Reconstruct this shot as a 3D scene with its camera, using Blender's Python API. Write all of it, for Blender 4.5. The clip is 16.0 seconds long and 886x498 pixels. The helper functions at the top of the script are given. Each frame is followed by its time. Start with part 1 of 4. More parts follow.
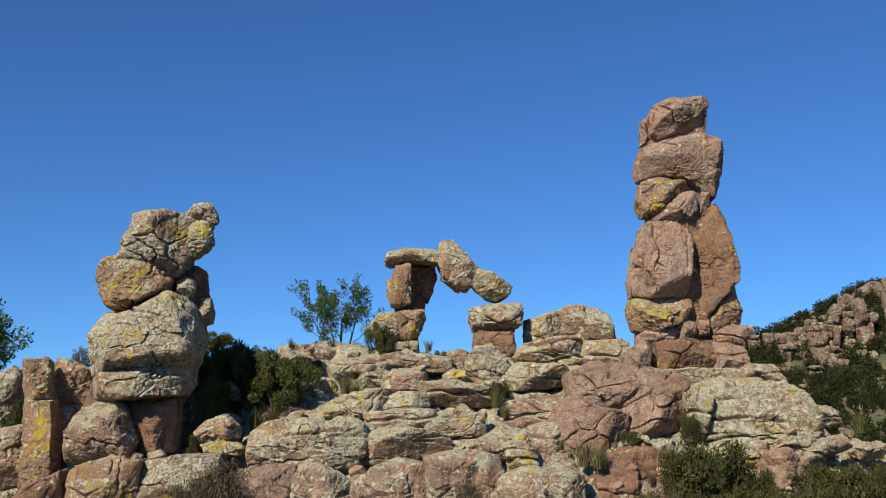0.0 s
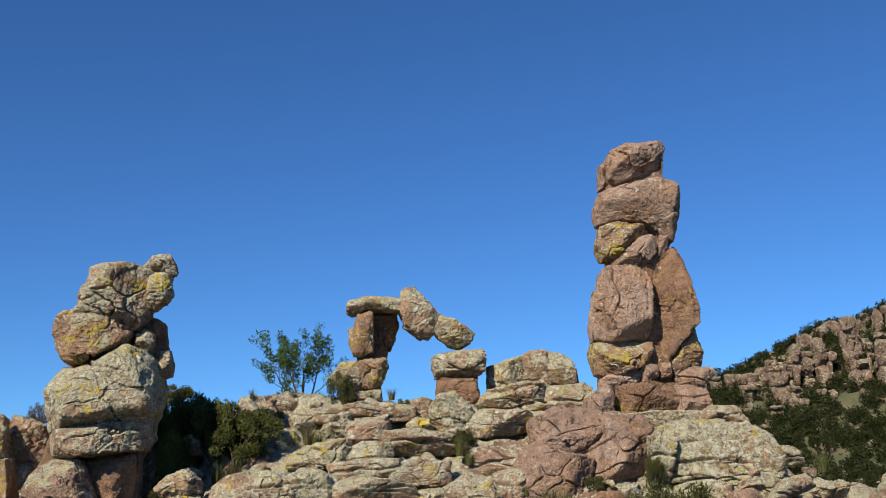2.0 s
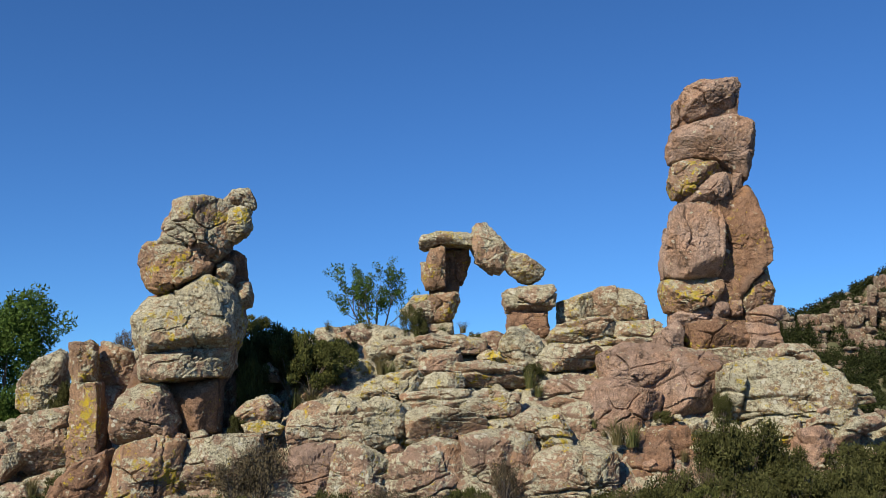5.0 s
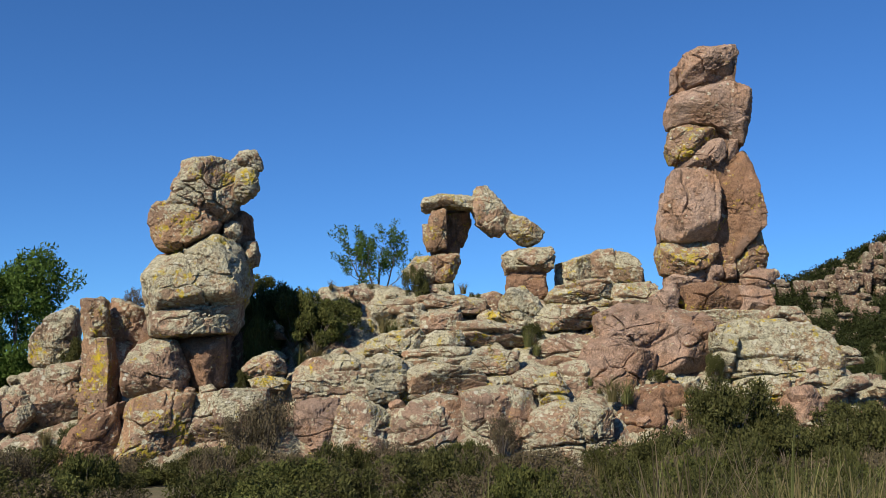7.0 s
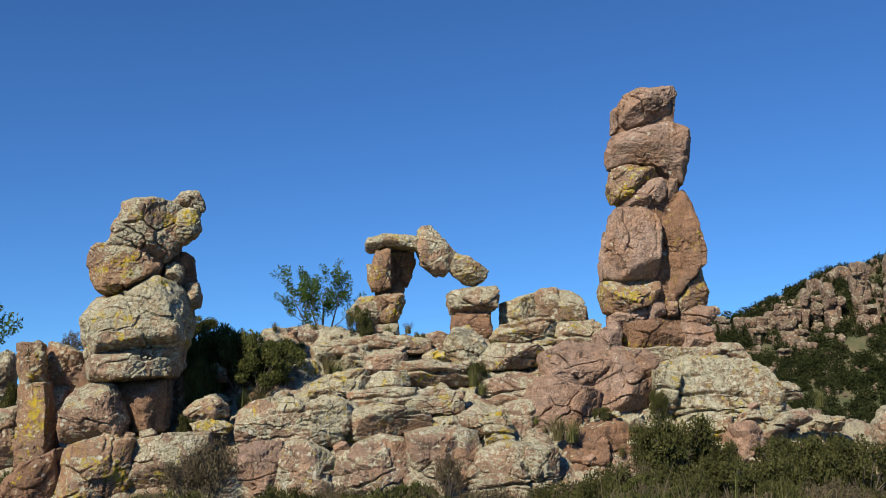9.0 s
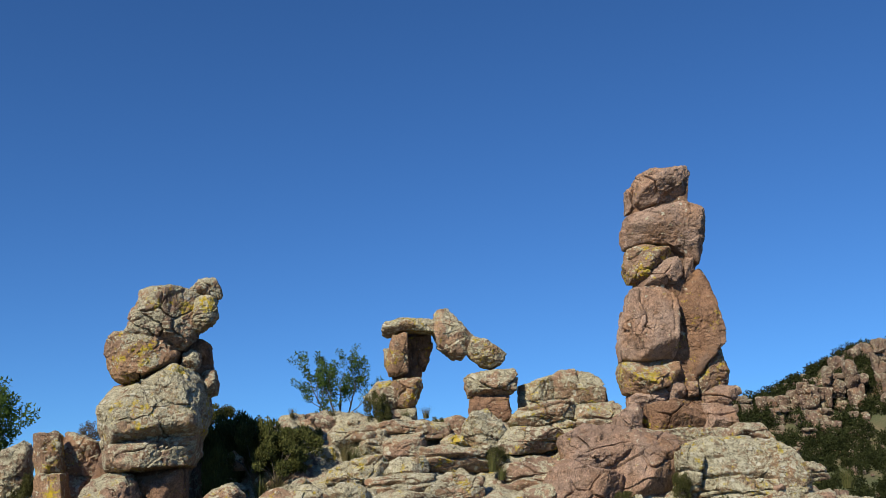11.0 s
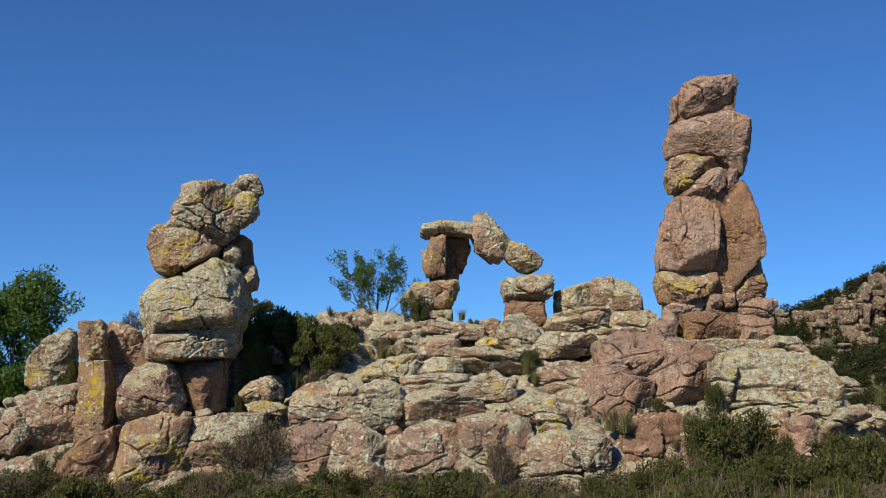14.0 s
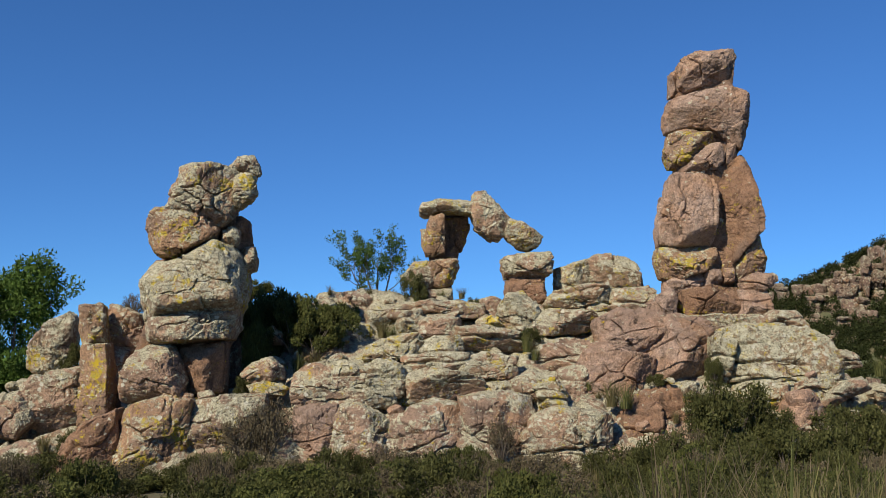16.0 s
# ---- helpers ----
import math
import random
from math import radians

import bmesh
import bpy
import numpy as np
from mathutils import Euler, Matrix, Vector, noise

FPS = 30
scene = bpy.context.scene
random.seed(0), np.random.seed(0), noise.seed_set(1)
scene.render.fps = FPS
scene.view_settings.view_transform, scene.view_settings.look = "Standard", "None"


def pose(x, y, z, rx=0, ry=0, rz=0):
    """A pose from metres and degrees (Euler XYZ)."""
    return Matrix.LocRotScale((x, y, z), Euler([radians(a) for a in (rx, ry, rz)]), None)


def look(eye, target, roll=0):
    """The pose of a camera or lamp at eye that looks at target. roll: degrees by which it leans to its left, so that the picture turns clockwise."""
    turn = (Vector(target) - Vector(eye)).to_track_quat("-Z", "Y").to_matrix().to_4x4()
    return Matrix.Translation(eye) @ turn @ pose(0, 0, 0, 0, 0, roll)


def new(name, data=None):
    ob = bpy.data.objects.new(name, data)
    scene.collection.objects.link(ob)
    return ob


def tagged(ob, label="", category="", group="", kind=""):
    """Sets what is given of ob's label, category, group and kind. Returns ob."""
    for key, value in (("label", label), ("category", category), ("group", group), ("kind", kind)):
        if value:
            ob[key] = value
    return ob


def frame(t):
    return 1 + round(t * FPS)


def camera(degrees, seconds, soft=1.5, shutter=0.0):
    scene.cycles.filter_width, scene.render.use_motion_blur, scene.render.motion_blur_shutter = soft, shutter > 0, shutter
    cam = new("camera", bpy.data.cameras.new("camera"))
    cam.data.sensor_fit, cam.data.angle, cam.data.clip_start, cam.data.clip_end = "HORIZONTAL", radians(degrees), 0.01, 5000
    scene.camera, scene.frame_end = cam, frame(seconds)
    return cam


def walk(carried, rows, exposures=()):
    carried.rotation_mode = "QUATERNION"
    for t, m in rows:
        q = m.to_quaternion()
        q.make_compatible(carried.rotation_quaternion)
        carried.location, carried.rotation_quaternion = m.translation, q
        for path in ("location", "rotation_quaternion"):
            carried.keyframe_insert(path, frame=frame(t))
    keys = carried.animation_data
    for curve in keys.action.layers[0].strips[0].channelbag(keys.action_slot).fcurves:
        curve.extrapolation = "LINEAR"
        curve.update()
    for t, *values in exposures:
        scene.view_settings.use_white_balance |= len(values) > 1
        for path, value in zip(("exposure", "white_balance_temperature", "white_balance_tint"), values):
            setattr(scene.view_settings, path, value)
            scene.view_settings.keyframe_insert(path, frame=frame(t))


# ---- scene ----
cam = camera(45.606, 16.0, soft=0.7)
# t, x, y, z, then the turn about x, y, z in degrees
ROWS = [
    (0, 0.192, 1.487, 2.024, 100.665, 0.291, -1.658),
    (0.5, 0.192, 1.487, 2.024, 101.698, 1.189, -2.829),
    (1, 0.192, 1.487, 2.024, 102.121, 1.965, -4.343),
    (1.5, 0.192, 1.487, 2.024, 102.412, 1.376, -3.899),
    (2, 0.192, 1.487, 2.024, 103.202, 1.721, -3.511),
    (2.5, 0.192, 1.487, 2.024, 102.379, 1.248, -2.736),
    (3, 0.192, 1.487, 2.024, 101.575, 1.198, -1.461),
    (3.5, 0.192, 1.487, 2.024, 100.424, 1.051, -0.313),
    (4, 0.192, 1.487, 2.024, 100.384, 0.939, 0.193),
    (6.5, 0, 0, 1.6, 98.231, -0.128, -0.204),
    (7, 0, 0, 1.6, 97.907, -0, 0),
    (7.5, 0, 0, 1.6, 98.222, 0.43, 0.07),
    (8, 0, 0, 1.6, 98.254, 0.436, -0.721),
    (8.5, 0, 0, 1.6, 98.029, 0.425, -0.916),
    (9, 0, 0, 1.6, 100.044, 0.864, -2.923),
    (9.5, 0, 0, 1.6, 101.088, 0.914, -2.117),
    (9.7, 0, 0, 1.6, 101.599, 1.656, -1.899),
    (11.8, 0, 0, 1.6, 105.232, 1.411, -1.826),
    (12, 0, 0, 1.6, 103.593, 0.971, -1.577),
    (12.5, 0, 0, 1.6, 102.342, 0.434, -1.287),
    (13, 0, 0, 1.6, 101.315, -0.405, -0.52),
    (13.5, 0, 0, 1.6, 100.04, -0.475, -0.378),
    (14, 0, 0, 1.6, 99.333, -0.588, -0.136),
    (14.5, 0, 0, 1.6, 97.858, 0.667, -0.122),
    (15, 0, 0, 1.6, 97.962, 1.472, -0.484),
    (15.5, 0, 0, 1.6, 98.252, 0.885, -0.206),
    (16, 0, 0, 1.6, 98.179, 0.162, -0.064),
]
walk(cam, [(t, pose(x, y, z, rx, ry, rz)) for t, x, y, z, rx, ry, rz in ROWS],
     ((0, 0.36), (1.5, 0.37), (3, 0.34), (6.5, 0.40), (9.5, 0.38), (12, 0.24), (14, 0.30), (16, 0.33)))

# ---- light ----
SUN_EL, SUN_AZ = radians(36), radians(214)      # azimuth clockwise from +y
to_sun = Vector((math.sin(SUN_AZ) * math.cos(SUN_EL), math.cos(SUN_AZ) * math.cos(SUN_EL), math.sin(SUN_EL)))
world = bpy.data.worlds.new("sky")
scene.world = world
world.use_nodes = True
wn = world.node_tree
sky = wn.nodes.new("ShaderNodeTexSky")
sky.sky_type, sky.sun_disc = "NISHITA", False
sky.sun_elevation, sky.sun_rotation = SUN_EL, SUN_AZ
sky.altitude, sky.air_density, sky.dust_density, sky.ozone_density = 2300, 1.0, 0.05, 3.0
deep = wn.nodes.new("ShaderNodeMix")     # clear, dry mountain air
deep.data_type, deep.blend_type, deep.inputs[0].default_value = "RGBA", "MULTIPLY", 1.0
deep.inputs[7].default_value = (0.48, 0.90, 1.35, 1)
wn.links.new(sky.outputs[0], deep.inputs[6])
wn.links.new(deep.outputs[2], wn.nodes["Background"].inputs[0])
wn.nodes["Background"].inputs[1].default_value = 0.071
sun = new("sun", bpy.data.lights.new("sun", "SUN"))
sun.data.energy, sun.data.angle, sun.data.color = 5.0, radians(0.5), (1.0, 0.89, 0.71)
sun.matrix_world = look(to_sun * 50, (0, 0, 0))


# ---- materials ----
class Nodes:
    """Short hand for building a node material."""

    def __init__(self, name):
        self.mat = bpy.data.materials.new(name)
        self.mat.use_nodes = True
        self.tree = self.mat.node_tree
        self.bsdf = self.tree.nodes["Principled BSDF"]
        self.out = self.tree.nodes["Material Output"]
        self.pos = self.tree.nodes.new("ShaderNodeNewGeometry")

    def add(self, kind):
        return self.tree.nodes.new(kind)

    def put(self, value, socket):
        if hasattr(value, "links"):
            self.tree.links.new(value, socket)
        else:
            socket.default_value = value

    def math(self, op, a, b=0.0, c=0.0):
        n = self.add("ShaderNodeMath")
        n.operation = op
        for v, s in zip((a, b, c), n.inputs):
            self.put(v, s)
        return n.outputs[0]

    def scaled(self, v):
        n = self.add("ShaderNodeVectorMath")
        n.operation = "MULTIPLY"
        self.put(self.pos.outputs["Position"], n.inputs[0])
        n.inputs[1].default_value = v
        return n.outputs[0]

    def noise(self, scale, detail=6.0, rough=0.6, stretch=None, shift=0.0):
        n = self.add("ShaderNodeTexNoise")
        n.inputs["Scale"].default_value, n.inputs["Detail"].default_value, n.inputs["Roughness"].default_value = scale, detail, rough
        v = self.add("ShaderNodeVectorMath")
        self.put(self.scaled(stretch or (1, 1, 1)), v.inputs[0])
        v.inputs[1].default_value = (shift, shift * 1.7, shift * 0.6)
        self.put(v.outputs[0], n.inputs["Vector"])
        return n.outputs[0]

    def ramp(self, value, lo, hi, a=0.0, b=1.0):
        n = self.add("ShaderNodeMapRange")
        n.interpolation_type = "SMOOTHSTEP"
        for v, s in zip((value, lo, hi, a, b), n.inputs):
            self.put(v, s)
        return n.outputs[0]

    def mix(self, factor, a, b, blend="MIX"):
        n = self.add("ShaderNodeMix")
        n.data_type, n.blend_type = "RGBA", blend
        for v, s in ((factor, n.inputs[0]), (a, n.inputs[6]), (b, n.inputs[7])):
            self.put((*v, 1) if isinstance(v, tuple) and len(v) == 3 else v, s)
        return n.outputs[2]

    def facets(self, vector, scale):
        """Tilted planes, one for each cell, as on freshly broken stone."""
        v = self.add("ShaderNodeTexVoronoi")
        v.inputs["Scale"].default_value = scale
        self.put(vector, v.inputs["Vector"])
        off, turn, dot = [self.add("ShaderNodeVectorMath") for _ in range(3)]
        off.operation, turn.operation, dot.operation = "SUBTRACT", "SUBTRACT", "DOT_PRODUCT"
        self.put(vector, off.inputs[0])
        self.put(v.outputs["Position"], off.inputs[1])
        self.put(v.outputs["Color"], turn.inputs[0])
        turn.inputs[1].default_value = (0.5, 0.5, 0.5)
        self.put(off.outputs[0], dot.inputs[0])
        self.put(turn.outputs[0], dot.inputs[1])
        return dot.outputs["Value"]

    def bump(self, height, strength, distance, under=None):
        n = self.add("ShaderNodeBump")
        n.inputs["Strength"].default_value, n.inputs["Distance"].default_value = strength, distance
        self.put(height, n.inputs["Height"])
        if under:
            self.put(under, n.inputs["Normal"])
        return n.outputs[0]


def rock_material(name, one, two, pale=0.5, yellow=0.2, streak=0.3, pale_colour=(0.61, 0.59, 0.44)):
    """Weathered volcanic rock: two tones, pale crust lichen, yellow lichen, dark streaks, joints and fine pits. pale, yellow, streak: how much."""
    k = Nodes(name)
    rnd = k.add("ShaderNodeObjectInfo").outputs["Random"]
    broad, mid, fine = k.noise(0.7, 5), k.noise(3.5, 9, 0.75, shift=7), k.noise(20, 6, 0.8, shift=3)
    colour = k.mix(k.ramp(broad, 0.38, 0.60), one, two)
    tone = k.math("ADD", k.ramp(mid, 0.34, 0.66, 0.66, 1.12), k.math("MULTIPLY", rnd, 0.16))
    colour = k.mix(1.0, colour, k.math("MULTIPLY", tone, k.ramp(fine, 0.38, 0.62, 0.62, 1.22)), "MULTIPLY")
    # grey-brown patina over whole faces
    colour = k.mix(k.math("MULTIPLY", k.ramp(k.noise(0.45, 6, 0.62, shift=17), 0.50, 0.62), 0.5), colour, (0.27, 0.20, 0.165))
    colour = k.mix(k.math("MULTIPLY", k.ramp(k.noise(0.6, 7, 0.66, shift=29), 0.54, 0.64), 0.4), colour, (0.44, 0.24, 0.12))
    up = k.add("ShaderNodeSeparateXYZ")
    k.put(k.pos.outputs["Normal"], up.inputs[0])
    # dark runs of water down the faces
    runs = k.noise(1.0, 7, 0.65, stretch=(2.6, 2.6, 0.45), shift=11)
    colour = k.mix(k.math("MULTIPLY", k.ramp(runs, 0.60 - 0.10 * streak, 0.68), 0.72), colour, (0.085, 0.058, 0.044))
    # crust lichen in ragged blotches, most of it on top
    blot = k.math("ADD", k.noise(2.1, 12, 0.76, shift=21), k.math("MULTIPLY", up.outputs[2], 0.11))
    blot = k.math("ADD", blot, k.math("MULTIPLY", k.math("SUBTRACT", broad, 0.5), 0.45))
    edge = 0.70 - 0.28 * pale
    crust = k.noise(11, 9, 0.78, shift=5)
    lichen = k.mix(k.ramp(crust, 0.44, 0.56), pale_colour, (0.40, 0.37, 0.26))
    lichen = k.mix(k.ramp(k.noise(24, 5, 0.7, shift=15), 0.55, 0.59, 0.0, 0.85), lichen, (0.065, 0.06, 0.05))
    colour = k.mix(k.math("MULTIPLY", k.ramp(blot, edge, edge + 0.035), 0.95), colour, lichen)
    black = k.noise(1.7, 11, 0.78, shift=91)
    colour = k.mix(k.math("MULTIPLY", k.ramp(black, 0.64 - 0.06 * pale, 0.67 - 0.06 * pale), 0.75), colour, (0.10, 0.088, 0.072))
    spots = k.noise(3.6, 8, 0.66, shift=33)
    colour = k.mix(k.math("MULTIPLY", k.ramp(spots, 0.66 - 0.12 * pale, 0.675 - 0.12 * pale), k.ramp(crust, 0.66, 0.56)), colour, (0.60, 0.57, 0.43))
    spots = k.noise(8, 7, 0.7, shift=47)
    colour = k.mix(k.math("MULTIPLY", k.ramp(spots, 0.605, 0.635), 0.45 + 0.4 * pale), colour, (0.05, 0.042, 0.036))
    # round rosettes of white lichen
    disc = k.add("ShaderNodeTexVoronoi")
    disc.inputs["Scale"].default_value = 3.2
    k.put(k.pos.outputs["Position"], disc.inputs["Vector"])
    ragged = k.math("ADD", disc.outputs["Distance"], k.math("MULTIPLY", k.math("SUBTRACT", crust, 0.5), 0.5))
    patch = k.ramp(k.noise(0.9, 4, 0.6, shift=53), 0.60 - 0.12 * pale, 0.64 - 0.12 * pale)
    colour = k.mix(k.math("MULTIPLY", k.ramp(ragged, 0.29, 0.25), k.math("MULTIPLY", patch, 0.9)), colour, (0.66, 0.64, 0.53))
    gold = k.math("ADD", k.math("MULTIPLY", k.noise(0.9, 3, 0.5, shift=61), 0.5), k.math("MULTIPLY", k.noise(4.2, 11, 0.8, shift=71), 1.0))
    edge = 0.94 - 0.19 * yellow
    colour = k.mix(k.math("MULTIPLY", k.ramp(gold, edge, edge + 0.05), 0.9), colour, k.mix(k.ramp(mid, 0.4, 0.6), (0.66, 0.48, 0.02), (0.42, 0.36, 0.07)))
    # fine joints
    warp = k.add("ShaderNodeVectorMath")
    warp.operation = "MULTIPLY_ADD"
    bent = k.add("ShaderNodeTexNoise")
    bent.inputs["Scale"].default_value, bent.inputs["Detail"].default_value = 1.6, 5
    k.put(k.pos.outputs["Position"], bent.inputs["Vector"])
    k.put(bent.outputs["Color"], warp.inputs[0])
    warp.inputs[1].default_value = (0.55, 0.55, 0.55)
    k.put(k.scaled((0.8, 0.8, 1.3)), warp.inputs[2])
    cell = k.add("ShaderNodeTexVoronoi")
    cell.feature, cell.inputs["Scale"].default_value = "DISTANCE_TO_EDGE", 0.75
    k.put(warp.outputs[0], cell.inputs["Vector"])
    joint = k.math("MAXIMUM", k.ramp(cell.outputs["Distance"], 0.0, 0.016), k.ramp(k.noise(0.8, 4, shift=83), 0.62, 0.52))
    colour = k.mix(k.ramp(joint, 0, 1, 0.75, 0.0), colour, (0.07, 0.052, 0.04))
    colour = k.mix(1.0, colour, (0.77, 0.765, 0.75), "MULTIPLY")      # the grime of the whole weathered skin
    k.put(colour, k.bsdf.inputs["Base Color"])
    k.bsdf.inputs["Roughness"].default_value = 0.92
    k.bsdf.inputs["Specular IOR Level"].default_value = 0.2
    b = k.bump(k.noise(8, 10, 0.78, shift=13), 1.0, 0.07)
    chip = k.add("ShaderNodeVectorMath")
    chip.operation = "MULTIPLY_ADD"
    k.put(bent.outputs["Color"], chip.inputs[0])
    chip.inputs[1].default_value = (0.06, 0.06, 0.06)
    k.put(k.pos.outputs["Position"], chip.inputs[2])
    for scale, size in ((1.3, 0.22), (3.4, 0.16), (8.0, 0.09)):
        b = k.bump(k.facets(chip.outputs[0], scale), 1.0, size, b)
    b = k.bump(fine, 1.0, 0.032, b)
    b = k.bump(joint, 0.8, 0.05, b)
    k.put(b, k.bsdf.inputs["Normal"])
    return k.mat


def leaf_material(name, one, two, through_light=0.25):
    k = Nodes(name)
    rnd = k.pos.outputs["Random Per Island"]
    colour = k.mix(rnd, one, two)
    colour = k.mix(1.0, colour, k.ramp(k.noise(1.2, 3), 0.3, 0.7, 0.65, 1.2), "MULTIPLY")
    k.put(colour, k.bsdf.inputs["Base Color"])
    k.bsdf.inputs["Roughness"].default_value = 0.7
    k.bsdf.inputs["Specular IOR Level"].default_value = 0.08
    thin = k.add("ShaderNodeBsdfTranslucent")
    k.put(colour, thin.inputs[0])
    both = k.add("ShaderNodeMixShader")
    both.inputs[0].default_value = through_light
    k.tree.links.new(k.bsdf.outputs[0], both.inputs[1])
    k.tree.links.new(thin.outputs[0], both.inputs[2])
    k.tree.links.new(both.outputs[0], k.out.inputs[0])
    return k.mat


def bark_material():
    k = Nodes("bark")
    k.put(k.mix(k.noise(14, 5, 0.7, stretch=(1, 1, 0.3)), (0.05, 0.04, 0.03), (0.17, 0.14, 0.11)), k.bsdf.inputs["Base Color"])
    k.bsdf.inputs["Roughness"].default_value = 0.9
    k.put(k.bump(k.noise(30, 4), 0.6, 0.01), k.bsdf.inputs["Normal"])
    return k.mat


def soil_material():
    k = Nodes("dry_soil")
    colour = k.mix(k.ramp(k.noise(0.5, 6), 0.35, 0.65), (0.17, 0.12, 0.075), (0.10, 0.09, 0.045))
    colour = k.mix(k.ramp(k.noise(0.06, 6, 0.7, shift=4), 0.42, 0.58), colour, (0.055, 0.068, 0.026))
    colour = k.mix(k.ramp(k.noise(9, 8, 0.7, shift=9), 0.55, 0.7, 0, 0.7), colour, (0.26, 0.20, 0.14))
    k.put(colour, k.bsdf.inputs["Base Color"])
    k.bsdf.inputs["Roughness"].default_value = 0.95
    k.put(k.bump(k.noise(6, 8, 0.7), 0.8, 0.08), k.bsdf.inputs["Normal"])
    return k.mat


ROCK_PINK = rock_material("pink_rock", (0.49, 0.355, 0.28), (0.47, 0.305, 0.215), pale=0.08, yellow=0.22, streak=0.3)
ROCK_GOLD = rock_material("pink_rock_with_yellow_lichen", (0.45, 0.29, 0.19), (0.42, 0.26, 0.155), pale=0.5, yellow=0.72, streak=0.35)
ROCK_RUST = rock_material("rust_rock", (0.36, 0.225, 0.15), (0.33, 0.195, 0.125), pale=0.05, yellow=0.4, streak=0.6)
ROCK_LICHEN = rock_material("lichen_rock", (0.46, 0.31, 0.215), (0.42, 0.29, 0.19), pale=0.72, yellow=0.5, streak=0.35)
ROCK_PALE = rock_material("pale_lichen_rock", (0.43, 0.31, 0.205), (0.41, 0.31, 0.20), pale=0.86, yellow=0.66, streak=0.25)
ROCK_MIXED = rock_material("patchy_rock", (0.45, 0.305, 0.22), (0.42, 0.285, 0.20), pale=0.60, yellow=0.35, streak=0.45)
ROCK_GREY = rock_material("grey_hill_rock", (0.23, 0.155, 0.118), (0.25, 0.185, 0.135), pale=0.45, yellow=0.05, streak=0.8, pale_colour=(0.31, 0.285, 0.21))
LEAF_DARK = leaf_material("juniper_leaf", (0.021, 0.029, 0.009), (0.045, 0.053, 0.018))
LEAF_JUNIPER = leaf_material("dark_juniper_leaf", (0.050, 0.062, 0.018), (0.125, 0.13, 0.040))
LEAF_OLIVE = leaf_material("shrub_leaf", (0.045, 0.050, 0.015), (0.096, 0.098, 0.036))
LEAF_GREEN = leaf_material("tree_leaf", (0.055, 0.100, 0.020), (0.11, 0.175, 0.040), 0.35)
LEAF_GREY = leaf_material("dry_twig", (0.071, 0.058, 0.035), (0.130, 0.106, 0.065), 0.1)
STRAW = leaf_material("dry_grass", (0.191, 0.158, 0.079), (0.124, 0.118, 0.048), 0.3)
GRASS = leaf_material("green_grass", (0.090, 0.112, 0.038), (0.180, 0.173, 0.068), 0.3)
BARK, SOIL = bark_material(), soil_material()


# ---- shapes ----
def value_noise(p, seed):
    """Smooth noise in -1 to 1 at the rows of p."""
    i = np.floor(p).astype(np.int64)
    f = p - i
    f = f * f * f * (f * (f * 6 - 15) + 10)
    total = np.zeros(len(p))
    for dx in (0, 1):
        for dy in (0, 1):
            for dz in (0, 1):
                h = (i[:, 0] + dx) * 374761393 + (i[:, 1] + dy) * 668265263 + (i[:, 2] + dz) * 2147483647 + seed * 1274126177
                h = ((h ^ (h >> 13)) * 1274126177) & 0xFFFFFFFF
                h = ((h ^ (h >> 16)) & 0xFFFF) / 32767.5 - 1
                total += h * (f[:, 0] if dx else 1 - f[:, 0]) * (f[:, 1] if dy else 1 - f[:, 1]) * (f[:, 2] if dz else 1 - f[:, 2])
    return total


def fbm(p, seed, octaves=3):
    return sum(value_noise(p * 2.03 ** k, seed + 17 * k) * 0.5 ** k for k in range(octaves))


def hashed(i, j, k, seed):
    h = i * 374761393 + j * 668265263 + k * 2147483647 + seed * 1274126177
    h = ((h ^ (h >> 13)) * 1274126177) & 0xFFFFFFFF
    return ((h ^ (h >> 16)) & 0xFFFF) / 65535.0


def broken(p, seed):
    """Cells of broken rock: for each row of p how near it lies to a joint (0 in it), a value of its own for each piece, and a tilt of its face."""
    i = np.floor(p).astype(np.int64)
    one, two, own = np.full(len(p), 9.0), np.full(len(p), 9.0), np.zeros(len(p))
    tilt = np.zeros(len(p))
    for dx in (-1, 0, 1):
        for dy in (-1, 0, 1):
            for dz in (-1, 0, 1):
                c = i + (dx, dy, dz)
                h = hashed(c[:, 0], c[:, 1], c[:, 2], seed)
                q = c + np.stack([h, (h * 37.7) % 1, (h * 173.3) % 1], 1) - p
                d = np.sqrt((q * q).sum(1))
                near = d < one
                two = np.where(near, one, np.minimum(two, d))
                one, own = np.where(near, d, one), np.where(near, (h * 911.7) % 1, own)
                lean = q[:, 0] * ((h * 517.3) % 1 - 0.5) + q[:, 1] * ((h * 271.9) % 1 - 0.5) + q[:, 2] * ((h * 733.1) % 1 - 0.5)
                tilt = np.where(near, lean, tilt)
    return two - one, own * 2 - 1, tilt


BALLS = {}


def ball(level):
    if level not in BALLS:
        bm = bmesh.new()
        bmesh.ops.create_icosphere(bm, subdivisions=level, radius=1)
        BALLS[level] = (np.array([v.co[:] for v in bm.verts]), [[v.index for v in f.verts] for f in bm.faces])
        bm.free()
    return BALLS[level]


def mesh_of(name, verts, faces, material, smooth=True):
    me = bpy.data.meshes.new(name)
    me.from_pydata(verts, [], faces)
    me.materials.append(material)
    if smooth:
        me.shade_smooth()
    return me


